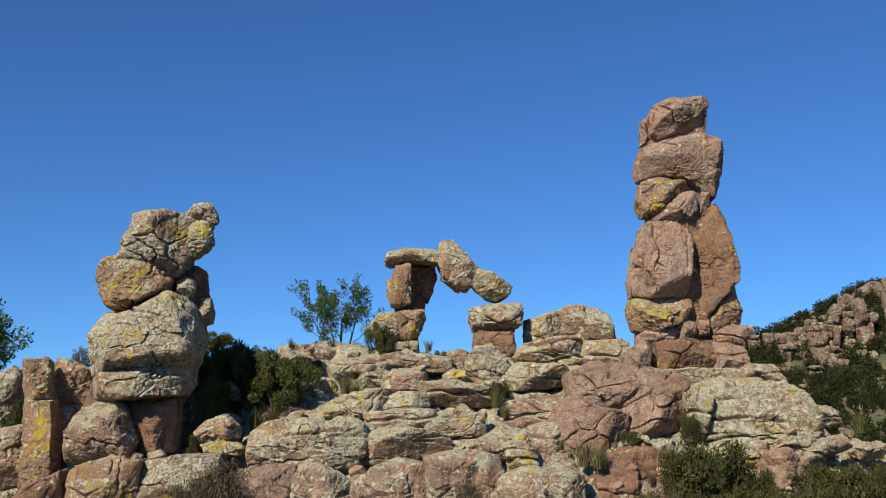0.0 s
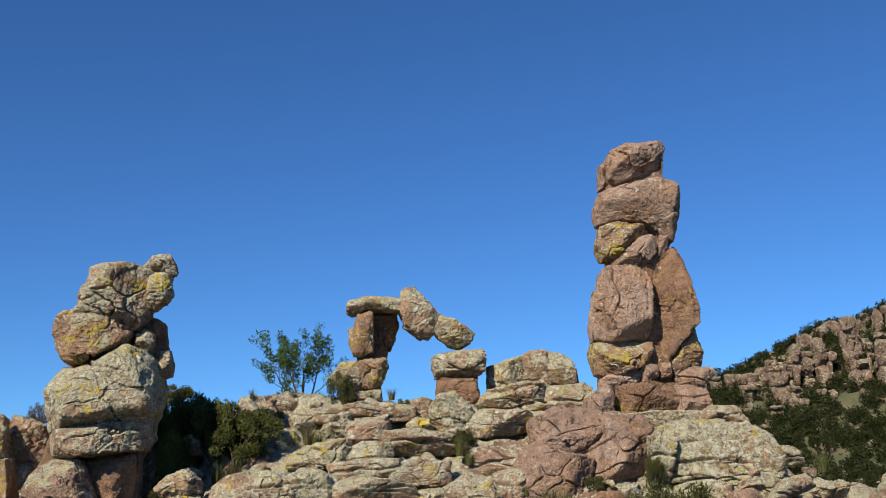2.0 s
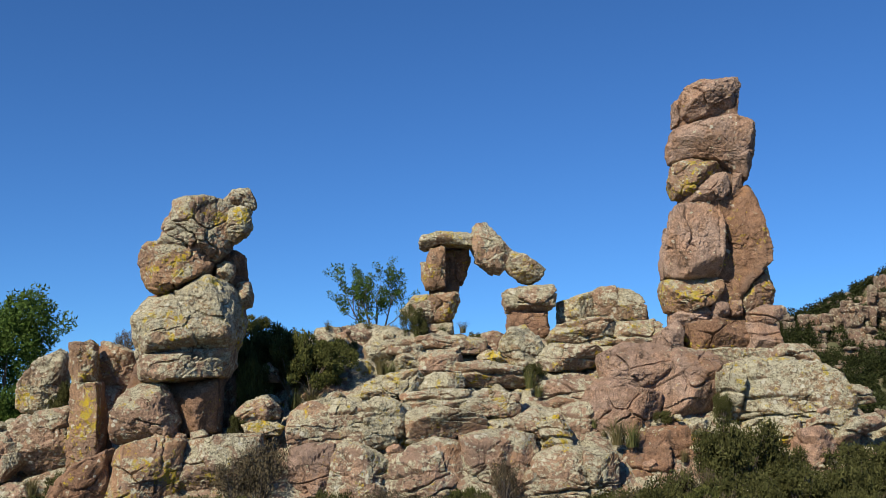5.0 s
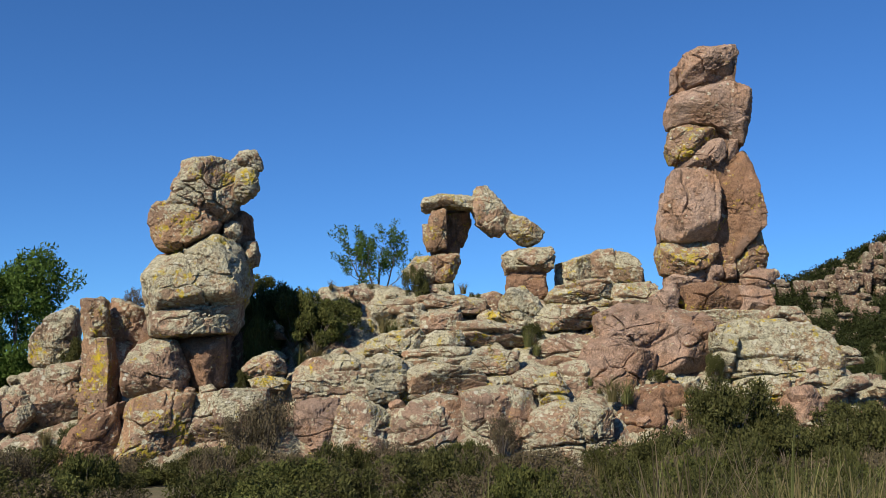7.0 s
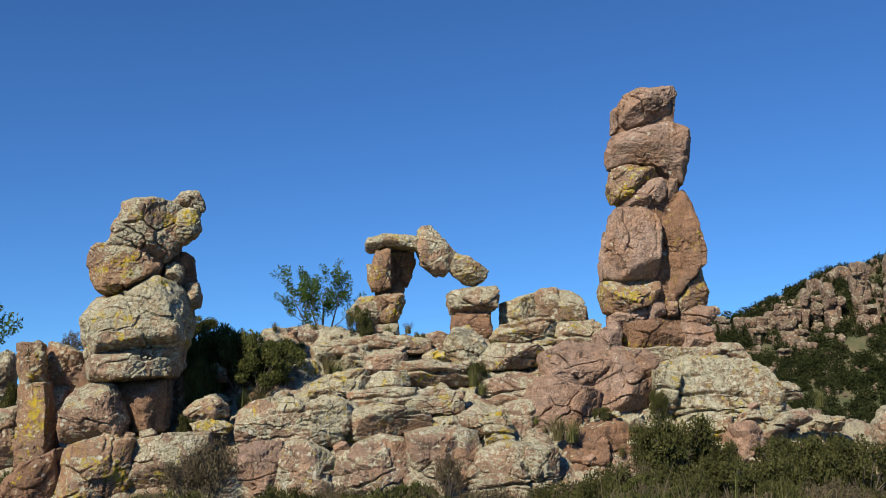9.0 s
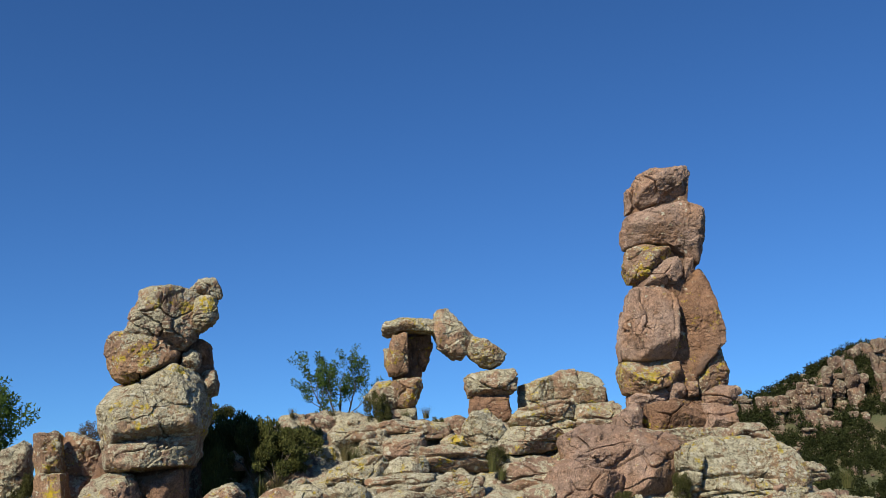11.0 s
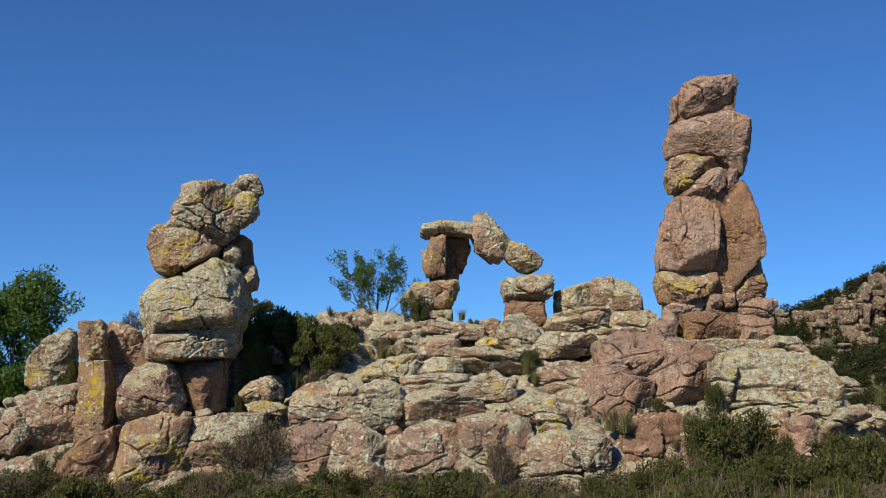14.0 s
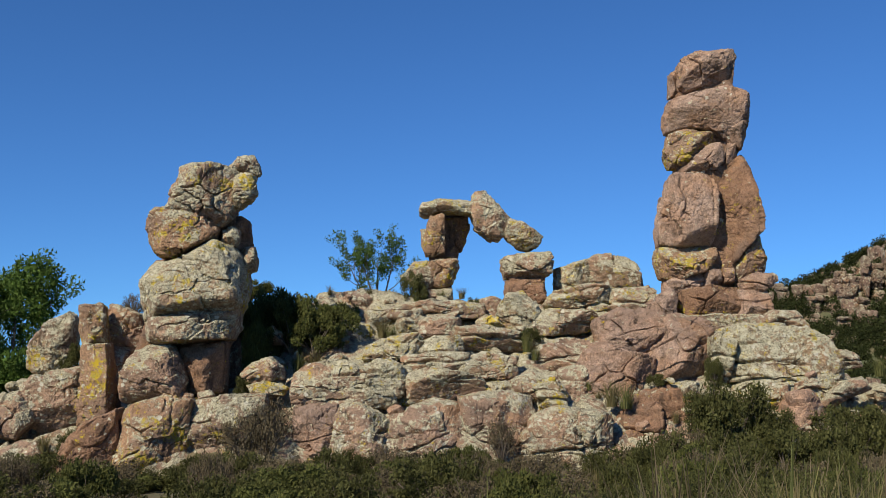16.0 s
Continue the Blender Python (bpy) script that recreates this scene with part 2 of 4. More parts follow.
def rock_shape(outline, depth, seed, level, boxy=5.5, rough=1.0, crack=1.0, origin=(0, 0, 0), grain=1.0, bed=0.95, cuts=()):
    """Points of a boulder about its middle. outline: its profile in x and z, seen from the front; depth: its thickness in y."""
    prof = np.array(outline, float)
    nxt = np.roll(prof, -1, 0)
    cross = prof[:, 0] * nxt[:, 1] - nxt[:, 0] * prof[:, 1]
    area = cross.sum() / 2
    mid = ((prof + nxt) * cross[:, None]).sum(0) / (6 * area)
    size = math.sqrt(abs(area))
    a = np.linspace(-math.pi, math.pi, 361)
    ray = np.stack([np.cos(a), np.sin(a)], 1)
    reach = np.zeros(len(a))
    for p, q in zip(prof - mid, nxt - mid):
        e = q - p
        den = ray[:, 0] * e[1] - ray[:, 1] * e[0]
        den = np.where(abs(den) < 1e-9, 1e-9, den)
        s = (p[0] * e[1] - p[1] * e[0]) / den
        u = (p[0] * ray[:, 1] - p[1] * ray[:, 0]) / den
        reach = np.where((u >= -1e-6) & (u <= 1 + 1e-6) & (s > 0), np.maximum(reach, s), reach)
    reach = np.where(reach <= 0, size * 0.5, reach)
    soft = np.exp(-np.linspace(-2, 2, 5) ** 2)
    reach = np.convolve(np.concatenate([reach[-3:-1], reach, reach[1:3]]), soft / soft.sum() * 1.005, "valid")
    d, faces = ball(level)
    d = d + (0, -0.42, 0)      # more points on the weathered face than on the hidden back
    d = d / np.linalg.norm(d, axis=1)[:, None]
    rim = np.interp(np.arctan2(d[:, 2], d[:, 0]), a, reach)
    rim_pts = np.stack([reach * np.cos(a), 0 * a, reach * np.sin(a)], 1)
    rng = np.random.RandomState(seed)
    # broken faces: two or three across the front, and chamfers that run from the rim to them
    planes = [(rng.uniform(0, 360), rng.uniform(5, 22), None) for _ in range(rng.randint(2, 4))]
    planes += [(90 * i + rng.uniform(-32, 32), rng.uniform(36, 66), rng.uniform(0.96, 1.16)) for i in range(4)]
    edges = [np.hypot(d[:, 0], d[:, 2]) / rim, np.maximum(0, d[:, 1]) / (depth / 2)]
    for theta, phi, share in planes + list(cuts):
        theta, phi = radians(theta), radians(phi)
        n = np.array([math.sin(phi) * math.cos(theta), -math.cos(phi), math.sin(phi) * math.sin(theta)])
        far = (rim_pts @ n).max()
        front = depth / 2 * math.cos(phi)
        at = front * rng.uniform(0.88, 1.0) + 0.25 * far if share is None else max(far * share, 0.55 * front)
        edges.append(np.maximum(0, d @ n) / at)
    sharp = 3.0 * boxy
    v = d * (sum(e ** sharp for e in edges) ** (-1 / sharp))[:, None]
    out = v / (np.linalg.norm(v, axis=1)[:, None] + 1e-9)
    p = (v + np.array(origin)) / grain
    disp = size * 0.02 * fbm(p * grain / (0.55 * size), seed, 2)
    disp += grain * rough * (0.030 * fbm(p / 0.42, 5, 3) - 0.045 * abs(fbm(p / 0.17, 8, 3)))
    open_joint = np.clip(0.15 + 2.2 * fbm(p / 1.2, 58, 2), 0, 1)
    bend = np.stack([fbm(p / 0.9, seed + 3, 3), fbm(p / 0.9, seed + 4, 3), fbm(p / 0.9, seed + 5, 3)], 1)
    near, own, tilt = broken(p * (0.62, 0.62, bed) + 0.12 * bend, 40)
    disp += grain * crack * (0.05 * own + 0.09 * tilt - 0.17 * open_joint * np.exp(-(near / 0.035) ** 2))
    near, own, tilt = broken(p * (1.9, 1.9, 2.6) + 0.13 * bend, 70)
    disp += grain * crack * (0.014 * own + 0.06 * tilt - 0.03 * open_joint * np.exp(-(near / 0.06) ** 2))
    if bed > 1:      # beds of uneven thickness, some weathered back, with open joints between them
        level_z = p[:, 2] / 0.80 + 0.10 * bend[:, 0] + 0.35 * fbm(p / 2.6, 77, 2)
        layer = np.floor(level_z).astype(np.int64)
        part = level_z - layer
        disp += 0.16 * (hashed(layer, layer * 0 + 3, layer * 0 + 5, 91) - 0.5)
        gap = np.minimum(part, 1 - part) / 0.07
        disp -= 0.27 * np.exp(-gap ** 2) * np.clip(0.30 + 1.8 * fbm(p / 1.3, 83, 2), 0, 1)
    disp = np.clip(disp, -0.15 * size, 0.07 * size)
    return mid, v + out * disp[:, None], faces


def empty(name, at, label, category, group="", kind=""):
    ob = new(name)
    ob.location = at
    return tagged(ob, label, category, group, kind)


SEED = [0]


def rock(name, parent, outline, y, depth, material, level=4, boxy=5.5, rough=1.0, crack=1.0, label="", grain=1.0, bed=0.95, cuts=()):
    """One boulder as a part of a rock formation; outline in metres, x and z of the place."""
    SEED[0] += 1
    prof = np.array(outline)
    if bed > 1 or name == "wall_block":      # neighbours in a ledge grow into one another
        prof = prof.mean(0) + (prof - prof.mean(0)) * (1.18 if name == "wall_block" else 1.09)
        outline = prof
    else:
        outline = prof = prof.mean(0) + (prof - prof.mean(0)) * (1.05 if grain == 1 else 1)
    mid, verts, faces = rock_shape(outline, depth, SEED[0], level, boxy, rough, crack, (prof[:, 0].mean(), y, prof[:, 1].mean()), grain, bed, cuts)
    ob = new(name, mesh_of(name, verts, faces, material, False))
    base = parent.location if parent else Vector((0, 0, 0))
    ob.location = Vector((mid[0], y, mid[1])) - base
    ob.parent = parent
    return tagged(ob, label)


# ---- ground ----
def hill_height(x):
    return np.interp(x - 0.8, [18, 30, 36, 41.5, 45, 48.7, 53.8, 64, 80, 130, 400], [0, 9, 15, 17.2, 18.0, 19.3, 22.3, 25.2, 29.5, 37, 40])


def ground_height(x, y, share=1.0):
    """The lie of the land: level scrub, the knoll that bears the rocks, and the far hill."""
    z = np.interp(y, [-50, 8, 20, 34, 60, 110, 400], [0, -0.1, -0.7, -1.1, -0.8, -4, -14])
    top = np.interp(x, [-26, -16, -12, -8, -5, 9, 14, 18, 26], [0.2, 1.6, 2.2, 4.4, 6.2, 5.4, 4.2, 2.4, 0.6])
    rise = np.interp(y, [35.9, 36.6, 38.2, 41.0, 45.2, 47.5, 52, 70], [0, 0.17, 0.37, 0.67, 0.98, 1.0, 0.8, 0])
    knoll = (top + 1.1) * rise * share
    climb = np.interp(y, [64, 84, 104, 122, 132, 150, 400], [0, 0.12, 0.34, 0.72, 1.0, 0.92, 0.5])
    return z + knoll + (hill_height(x) + 3) * climb * (hill_height(x) > 0)


def ground_sheet(name, xs, ys, material, lift=0.0, rough=0.0, share=1.0):
    gx, gy = np.meshgrid(xs, ys)
    x, y = gx.ravel(), gy.ravel()
    z = ground_height(x, y, share) + lift
    p = np.stack([x, y, z * 0], 1)
    z = z + 0.10 * fbm(p / 2.2, 3, 4) + rough * 0.10 * fbm(p / 0.7, 12, 4)
    if rough:
        bend = np.stack([fbm(p / 0.9, 31, 3), fbm(p / 0.9, 32, 3), p[:, 2]], 1)
        near, own, tilt = broken(p * (0.8, 0.8, 1) + 0.3 * bend, 44)
        small = broken(p * (2.4, 2.4, 1) + 0.4 * bend, 46)
        z = z + rough * (0.07 * small[1] + 0.1 * small[2] - 0.07 * np.exp(-(small[0] / 0.08) ** 2))
        z = z + rough * (0.2 * own + 0.3 * tilt - 0.2 * np.exp(-(near / 0.06) ** 2))
    nx, ny = len(xs), len(ys)
    faces = [(j * nx + i, j * nx + i + 1, (j + 1) * nx + i + 1, (j + 1) * nx + i) for j in range(ny - 1) for i in range(nx - 1)]
    return new(name, mesh_of(name, np.stack([x, y, z], 1), faces, material))


xs = np.concatenate([np.linspace(-2500, -60, 14), np.linspace(-50, 100, 240), np.linspace(120, 2500, 14)])
ys = np.concatenate([np.linspace(-600, -12, 8), np.linspace(-8, 180, 300), np.linspace(220, 3000, 16)])
tagged(ground_sheet("ground", xs, ys, SOIL, -0.15, 0.0, 0.82), "dry scrubland soil with sparse grass round the rocks", "ground", kind="structure")
knoll = ground_sheet("rock_knoll", np.arange(-22, 22.01, 0.12), np.arange(35.8, 50, 0.12), ROCK_MIXED, -0.12, 1.0)
tagged(knoll, "weathered pink rock knoll with pale lichen crust", "rock outcrop", kind="structure")


# ---- the rock formations ----
left_stack = empty("rock_stack", (-9.28, 38, -0.97), "tall stack of pink boulders crusted with pale and yellow lichen", "rock formation", "balanced rock formations")
rock("core_rock", left_stack, [(-9.48, 9.96), (-8.12, 10.06), (-7.95, 8.47), (-8.49, 7.33), (-10.27, 7.02), (-10.61, 8.16)], 39.2, 1.2, ROCK_RUST, boxy=8, level=6)
rock("core_rock", left_stack, [(-10.64, 6.67), (-8.53, 7.29), (-7.69, 6.77), (-7.52, 4.90), (-8.01, 3.66), (-8.04, 1.81), (-11.14, 1.81), (-11.11, 3.35), (-10.80, 4.07)], 39.1, 1.2, ROCK_RUST, boxy=8, level=6)
rock("capstone", left_stack, [(-7.83, 10.18), (-7.51, 10.47), (-6.98, 10.59), (-6.77, 10.24), (-6.72, 9.89), (-6.90, 9.83), (-7.35, 9.87), (-7.75, 9.95)], 38.20, 0.8, ROCK_LICHEN, level=5)
rock("head_boulder", left_stack, [(-9.60, 10.09), (-9.20, 10.20), (-8.04, 10.09), (-7.45, 9.91), (-7.43, 9.19), (-7.64, 8.37), (-7.98, 7.97), (-8.52, 7.93), (-9.22, 8.13), (-9.85, 8.37), (-9.81, 9.19), (-9.58, 9.74)], 38.00, 2.0, ROCK_LICHEN, boxy=8, level=6)
rock("boulder", left_stack, [(-7.63, 9.77), (-7.33, 9.87), (-6.84, 9.77), (-6.72, 9.09), (-6.93, 8.87), (-7.37, 8.55), (-7.60, 8.63), (-7.67, 9.18)], 37.90, 1.1, ROCK_PALE, level=5)
rock("shoulder_boulder", left_stack, [(-10.63, 8.38), (-10.30, 8.56), (-9.92, 8.46), (-9.71, 8.77), (-9.06, 8.32), (-8.15, 8.09), (-8.25, 7.61), (-8.59, 7.27), (-9.11, 7.04), (-9.63, 6.72), (-10.14, 6.78), (-10.41, 6.92), (-10.61, 7.31), (-10.68, 7.80)], 37.80, 1.9, ROCK_GOLD, level=6)
rock("boulder", left_stack, [(-8.34, 8.45), (-7.63, 8.53), (-7.24, 8.29), (-7.14, 7.48), (-7.30, 7.08), (-7.88, 6.97), (-8.27, 7.48)], 39.00, 1.4, ROCK_RUST, level=5)
rock("boulder", left_stack, [(-8.09, 7.79), (-7.72, 7.94), (-7.42, 7.79), (-7.37, 7.48), (-7.55, 7.21), (-7.96, 7.28)], 38.20, 0.9, ROCK_LICHEN, level=4)
rock("boulder", left_stack, [(-7.41, 7.16), (-7.00, 7.26), (-6.88, 6.80), (-6.92, 6.39), (-7.28, 6.23), (-7.47, 6.59)], 38.80, 0.9, ROCK_LICHEN, level=5)
rock("boulder", left_stack, [(-8.05, 7.31), (-7.32, 7.21), (-7.19, 5.78), (-7.44, 4.95), (-7.99, 5.36)], 39.00, 1.5, ROCK_RUST, level=6)
rock("body_boulder", left_stack, [(-10.26, 6.63), (-9.85, 6.60), (-9.11, 6.79), (-8.26, 7.31), (-7.77, 7.14), (-7.45, 6.83), (-7.23, 5.85), (-7.29, 5.16), (-7.47, 4.83), (-8.85, 4.71), (-9.77, 4.55), (-10.58, 4.47), (-10.71, 5.07), (-10.74, 5.85), (-10.54, 6.40)], 37.90, 2.8, ROCK_PALE, boxy=8, level=6)
rock("slab", left_stack, [(-10.62, 4.49), (-9.78, 4.54), (-8.67, 4.69), (-7.42, 4.86), (-7.47, 4.31), (-7.68, 3.83), (-8.82, 3.76), (-9.75, 3.64), (-10.52, 3.64), (-10.62, 4.03)], 37.90, 2.6, ROCK_LICHEN, boxy=8, level=6)
rock("pedestal_boulder", left_stack, [(-10.91, 3.36), (-10.48, 3.54), (-9.59, 3.52), (-9.36, 3.22), (-9.09, 2.35), (-9.24, 1.80), (-9.81, 1.70), (-10.80, 1.54), (-11.30, 1.64), (-11.30, 2.39), (-11.11, 3.07)], 37.60, 1.8, ROCK_MIXED, level=6)
rock("pedestal_boulder", left_stack, [(-9.45, 3.61), (-7.91, 3.69), (-7.85, 2.81), (-7.90, 1.97), (-8.45, 1.76), (-9.08, 1.72), (-9.34, 2.61)], 38.30, 1.9, ROCK_RUST, level=5)
rock("stone", left_stack, [(-9.24, 1.80), (-9.03, 1.93), (-8.73, 1.84), (-8.73, 1.60), (-9.05, 1.52)], 37.40, 0.5, ROCK_MIXED, level=4)
rock("stone", left_stack, [(-8.63, 1.88), (-8.23, 1.99), (-8.00, 1.80), (-8.16, 1.60), (-8.58, 1.60)], 37.50, 0.5, ROCK_MIXED, level=4)
rock("base_slab", left_stack, [(-8.82, 1.60), (-7.67, 1.77), (-6.28, 1.81), (-6.10, 0.92), (-6.53, -0.20), (-7.60, -0.39), (-8.75, -0.39), (-8.90, 0.81)], 37.60, 2.6, ROCK_LICHEN, boxy=8, level=6)
rock("base_slab", left_stack, [(-10.95, 1.28), (-9.61, 1.78), (-8.75, 1.62), (-8.79, 0.42), (-8.84, -0.97), (-11.27, -1.26), (-11.36, 0.02), (-11.19, 0.79)], 37.30, 2.4, ROCK_GOLD, boxy=8, level=6)
rock("base_slab", left_stack, [(-13.07, 0.42), (-12.34, 0.76), (-11.38, 1.32), (-11.15, 0.46), (-11.35, -1.14), (-12.04, -1.72), (-13.68, -1.82), (-13.48, -0.55)], 37.30, 2.2, ROCK_RUST, level=6)

left_pillar = empty("rock_pillar", (-12.50, 38.5, 0.39), "short squared rock pillar with yellow lichen streaks", "rock formation", "balanced rock formations")
rock("core_rock", left_pillar, [(-13.19, 5.01), (-12.13, 5.01), (-11.36, 4.53), (-11.44, 3.66), (-12.16, 2.84), (-12.17, 0.47), (-13.10, 0.47)], 40.0, 0.9, ROCK_RUST, boxy=8, level=6)
rock("boulder", left_pillar, [(-13.16, 5.02), (-12.51, 5.20), (-12.33, 5.06), (-12.18, 3.65), (-12.97, 3.59), (-13.13, 4.21)], 38.40, 1.1, ROCK_GOLD, boxy=9, level=5)
rock("boulder", left_pillar, [(-12.50, 5.23), (-11.93, 5.11), (-11.26, 4.81), (-11.14, 3.68), (-12.32, 3.60)], 39.60, 1.3, ROCK_MIXED, boxy=9, level=5)
rock("boulder", left_pillar, [(-13.01, 3.55), (-12.10, 3.63), (-11.96, 2.82), (-11.98, 1.60), (-12.07, 0.29), (-13.03, 0.23), (-13.02, 1.60), (-12.93, 2.61)], 38.40, 1.1, ROCK_GOLD, boxy=8, level=6)
rock("boulder", left_pillar, [(-12.24, 3.61), (-11.40, 3.65), (-11.68, 2.83), (-11.92, 1.81), (-12.09, 2.63)], 39.50, 1.2, ROCK_MIXED, level=5)

left_boulders = empty("boulder_group", (-14.89, 40, 0.34), "pink and grey boulders crusted with pale lichen", "boulders")
rock("boulder", left_boulders, [(-15.88, 2.85), (-15.70, 3.70), (-14.98, 4.55), (-14.32, 4.96), (-14.07, 4.60), (-14.04, 3.32), (-14.56, 2.72), (-15.35, 2.55)], 40.50, 1.5, ROCK_PALE, level=6)
rock("boulder", left_boulders, [(-15.65, 2.18), (-15.20, 2.54), (-14.26, 2.65), (-13.50, 2.90), (-13.34, 1.81), (-13.50, 0.73), (-14.90, 0.42), (-15.40, 1.08)], 39.60, 1.6, ROCK_MIXED, level=6)
rock("boulder", left_boulders, [(-16.52, 1.60), (-16.01, 1.89), (-15.48, 2.01), (-15.02, 1.56), (-14.91, 0.95), (-15.38, 0.30), (-16.45, 0.30)], 39.00, 1.4, ROCK_MIXED, level=5)
rock("boulder", left_boulders, [(-16.43, 2.19), (-15.92, 2.45), (-15.19, 2.40), (-15.25, 1.81), (-16.23, 1.77)], 40.20, 1.4, ROCK_PALE, level=5)
rock("boulder", left_boulders, [(-14.68, 0.30), (-13.79, 0.62), (-13.13, 0.74), (-13.09, -0.13), (-14.10, -0.32), (-14.69, -0.21)], 38.60, 1.2, ROCK_LICHEN, level=5)
rock("boulder", left_boulders, [(-15.80, -0.39), (-15.12, 0.20), (-14.40, 0.24), (-14.00, -0.39), (-14.15, -0.97), (-15.21, -1.35), (-15.74, -1.35)], 38.00, 1.2, ROCK_MIXED, level=5)
rock("boulder", left_boulders, [(-13.55, -0.37), (-13.01, 0.11), (-12.66, -0.17), (-12.79, -0.94), (-13.45, -1.12)], 37.60, 1.1, ROCK_LICHEN, level=5)
rock("boulder", left_boulders, [(-18.07, 1.50), (-17.25, 2.00), (-16.36, 1.80), (-16.13, 0.80), (-16.61, 0.12), (-17.98, 0.12)], 38.00, 1.6, ROCK_MIXED, level=5)

outcrop = empty("rock_outcrop", (0.32, 38, -0.38), "broken ledges of pink rock with pale lichen crust", "rock outcrop")
rock("ledge", outcrop, [(-5.25, 2.52), (-4.86, 2.81), (-4.35, 2.96), (-3.72, 3.21), (-3.08, 2.83), (-2.61, 2.31), (-2.76, 1.74), (-2.86, 1.44), (-4.53, 1.38), (-5.14, 1.23), (-5.30, 1.78)], 38.00, 1.6, ROCK_LICHEN, bed=1.7, boxy=8, level=6)
rock("ledge", outcrop, [(-5.13, 1.29), (-4.43, 1.40), (-3.64, 1.46), (-3.43, 0.84), (-3.49, -0.37), (-3.60, -1.16), (-4.78, -1.16), (-5.03, -0.37), (-5.08, 0.64)], 37.30, 2.0, ROCK_PINK, bed=1.7, boxy=8, level=6)
rock("ledge", outcrop, [(-3.65, 1.42), (-2.85, 1.42), (-1.82, 0.95), (-1.67, 0.34), (-1.76, -1.15), (-3.49, -1.15), (-3.67, 0.03)], 37.20, 2.0, ROCK_LICHEN, bed=1.7, boxy=8, level=6)
rock("ledge", outcrop, [(-2.95, 2.79), (-1.90, 3.11), (-1.43, 2.83), (-1.22, 2.31), (-1.39, 1.74), (-1.85, 1.30), (-2.62, 1.28), (-2.94, 1.74)], 38.00, 1.4, ROCK_PALE, bed=1.7, level=5)
rock("ledge", outcrop, [(-1.74, 2.85), (-1.10, 2.68), (-0.84, 1.79), (-1.14, 1.41), (-1.60, 1.49)], 38.40, 1.2, ROCK_PALE, bed=1.7, level=5)
rock("ledge", outcrop, [(-1.35, 2.48), (-0.53, 2.72), (0.77, 2.63), (1.52, 2.32), (1.54, 1.79), (0.98, 1.62), (-0.52, 1.47), (-1.24, 1.53)], 38.20, 1.6, ROCK_LICHEN, bed=1.7, boxy=8, level=6)
rock("ledge", outcrop, [(-3.02, 3.02), (-2.69, 3.68), (-2.03, 3.94), (-0.90, 4.09), (-0.72, 3.72), (-0.99, 3.16), (-1.80, 3.02)], 40.00, 1.4, ROCK_PALE, bed=1.7, boxy=8, level=5)
rock("ledge", outcrop, [(-1.12, 3.59), (-0.53, 3.92), (0.72, 4.07), (0.78, 3.46), (-0.08, 3.33), (-0.87, 3.20)], 40.00, 1.3, ROCK_PALE, bed=1.7, boxy=8, level=5)
rock("ledge", outcrop, [(-1.45, 3.22), (-0.30, 3.33), (0.86, 3.29), (0.97, 2.63), (-0.29, 2.56), (-1.35, 2.45)], 39.20, 1.4, ROCK_LICHEN, bed=1.7, boxy=8, level=6)
rock("ledge", outcrop, [(0.65, 3.02), (1.59, 3.30), (2.72, 3.19), (2.82, 2.46), (2.02, 2.33), (0.87, 2.40)], 39.30, 1.4, ROCK_LICHEN, bed=1.7, boxy=8, level=5)
rock("ledge", outcrop, [(-1.93, 0.88), (-1.31, 1.17), (-0.27, 1.58), (0.47, 1.43), (0.91, 0.84), (0.99, -0.27), (0.90, -1.25), (-1.71, -1.25), (-1.78, 0.13)], 37.20, 2.2, ROCK_MIXED, bed=1.7, boxy=8, level=6)
rock("ledge", outcrop, [(0.63, 1.61), (1.72, 1.87), (2.44, 1.78), (2.42, 0.41), (2.31, -1.19), (0.83, -1.19), (0.76, 0.41)], 37.60, 2.2, ROCK_MIXED, bed=1.7, boxy=8, level=6)
rock("ledge", outcrop, [(2.32, 1.79), (3.16, 1.62), (3.40, 0.63), (3.18, -1.28), (2.25, -1.28), (2.30, 0.42)], 37.60, 2.0, ROCK_MIXED, bed=1.7, boxy=8, level=6)
rock("ledge", outcrop, [(1.44, 2.25), (2.38, 2.34), (2.63, 1.90), (1.74, 1.75)], 38.30, 1.0, ROCK_PALE, bed=1.7, level=5)
rock("ledge", outcrop, [(0.59, 1.50), (1.33, 1.73), (1.87, 1.61), (1.66, 1.15), (0.82, 1.11)], 37.80, 1.0, ROCK_PALE, bed=1.7, level=5)
rock("ledge", outcrop, [(2.81, 0.26), (3.22, 1.02), (3.92, 1.31), (4.72, 1.23), (4.66, -0.14), (4.56, -1.30), (2.89, -1.30), (2.80, -0.33)], 36.70, 1.8, ROCK_LICHEN, bed=1.7, boxy=9, level=6)
rock("ledge", outcrop, [(4.67, 1.19), (5.35, 1.23), (5.80, 1.11), (5.70, -0.13), (5.56, -1.29), (4.47, -1.29), (4.56, -0.13)], 36.60, 1.8, ROCK_LICHEN, bed=1.7, boxy=9, level=6)
rock("ledge", outcrop, [(2.45, 2.29), (3.20, 2.65), (4.15, 2.44), (4.49, 1.80), (4.24, 1.33), (3.19, 1.12), (2.51, 1.54)], 38.60, 1.6, ROCK_MIXED, bed=1.7, level=5)
rock("ledge", outcrop, [(3.22, 2.10), (3.97, 2.39), (4.57, 1.80), (4.36, 1.26), (3.54, 1.26)], 38.00, 1.2, ROCK_PALE, bed=1.7, level=5)
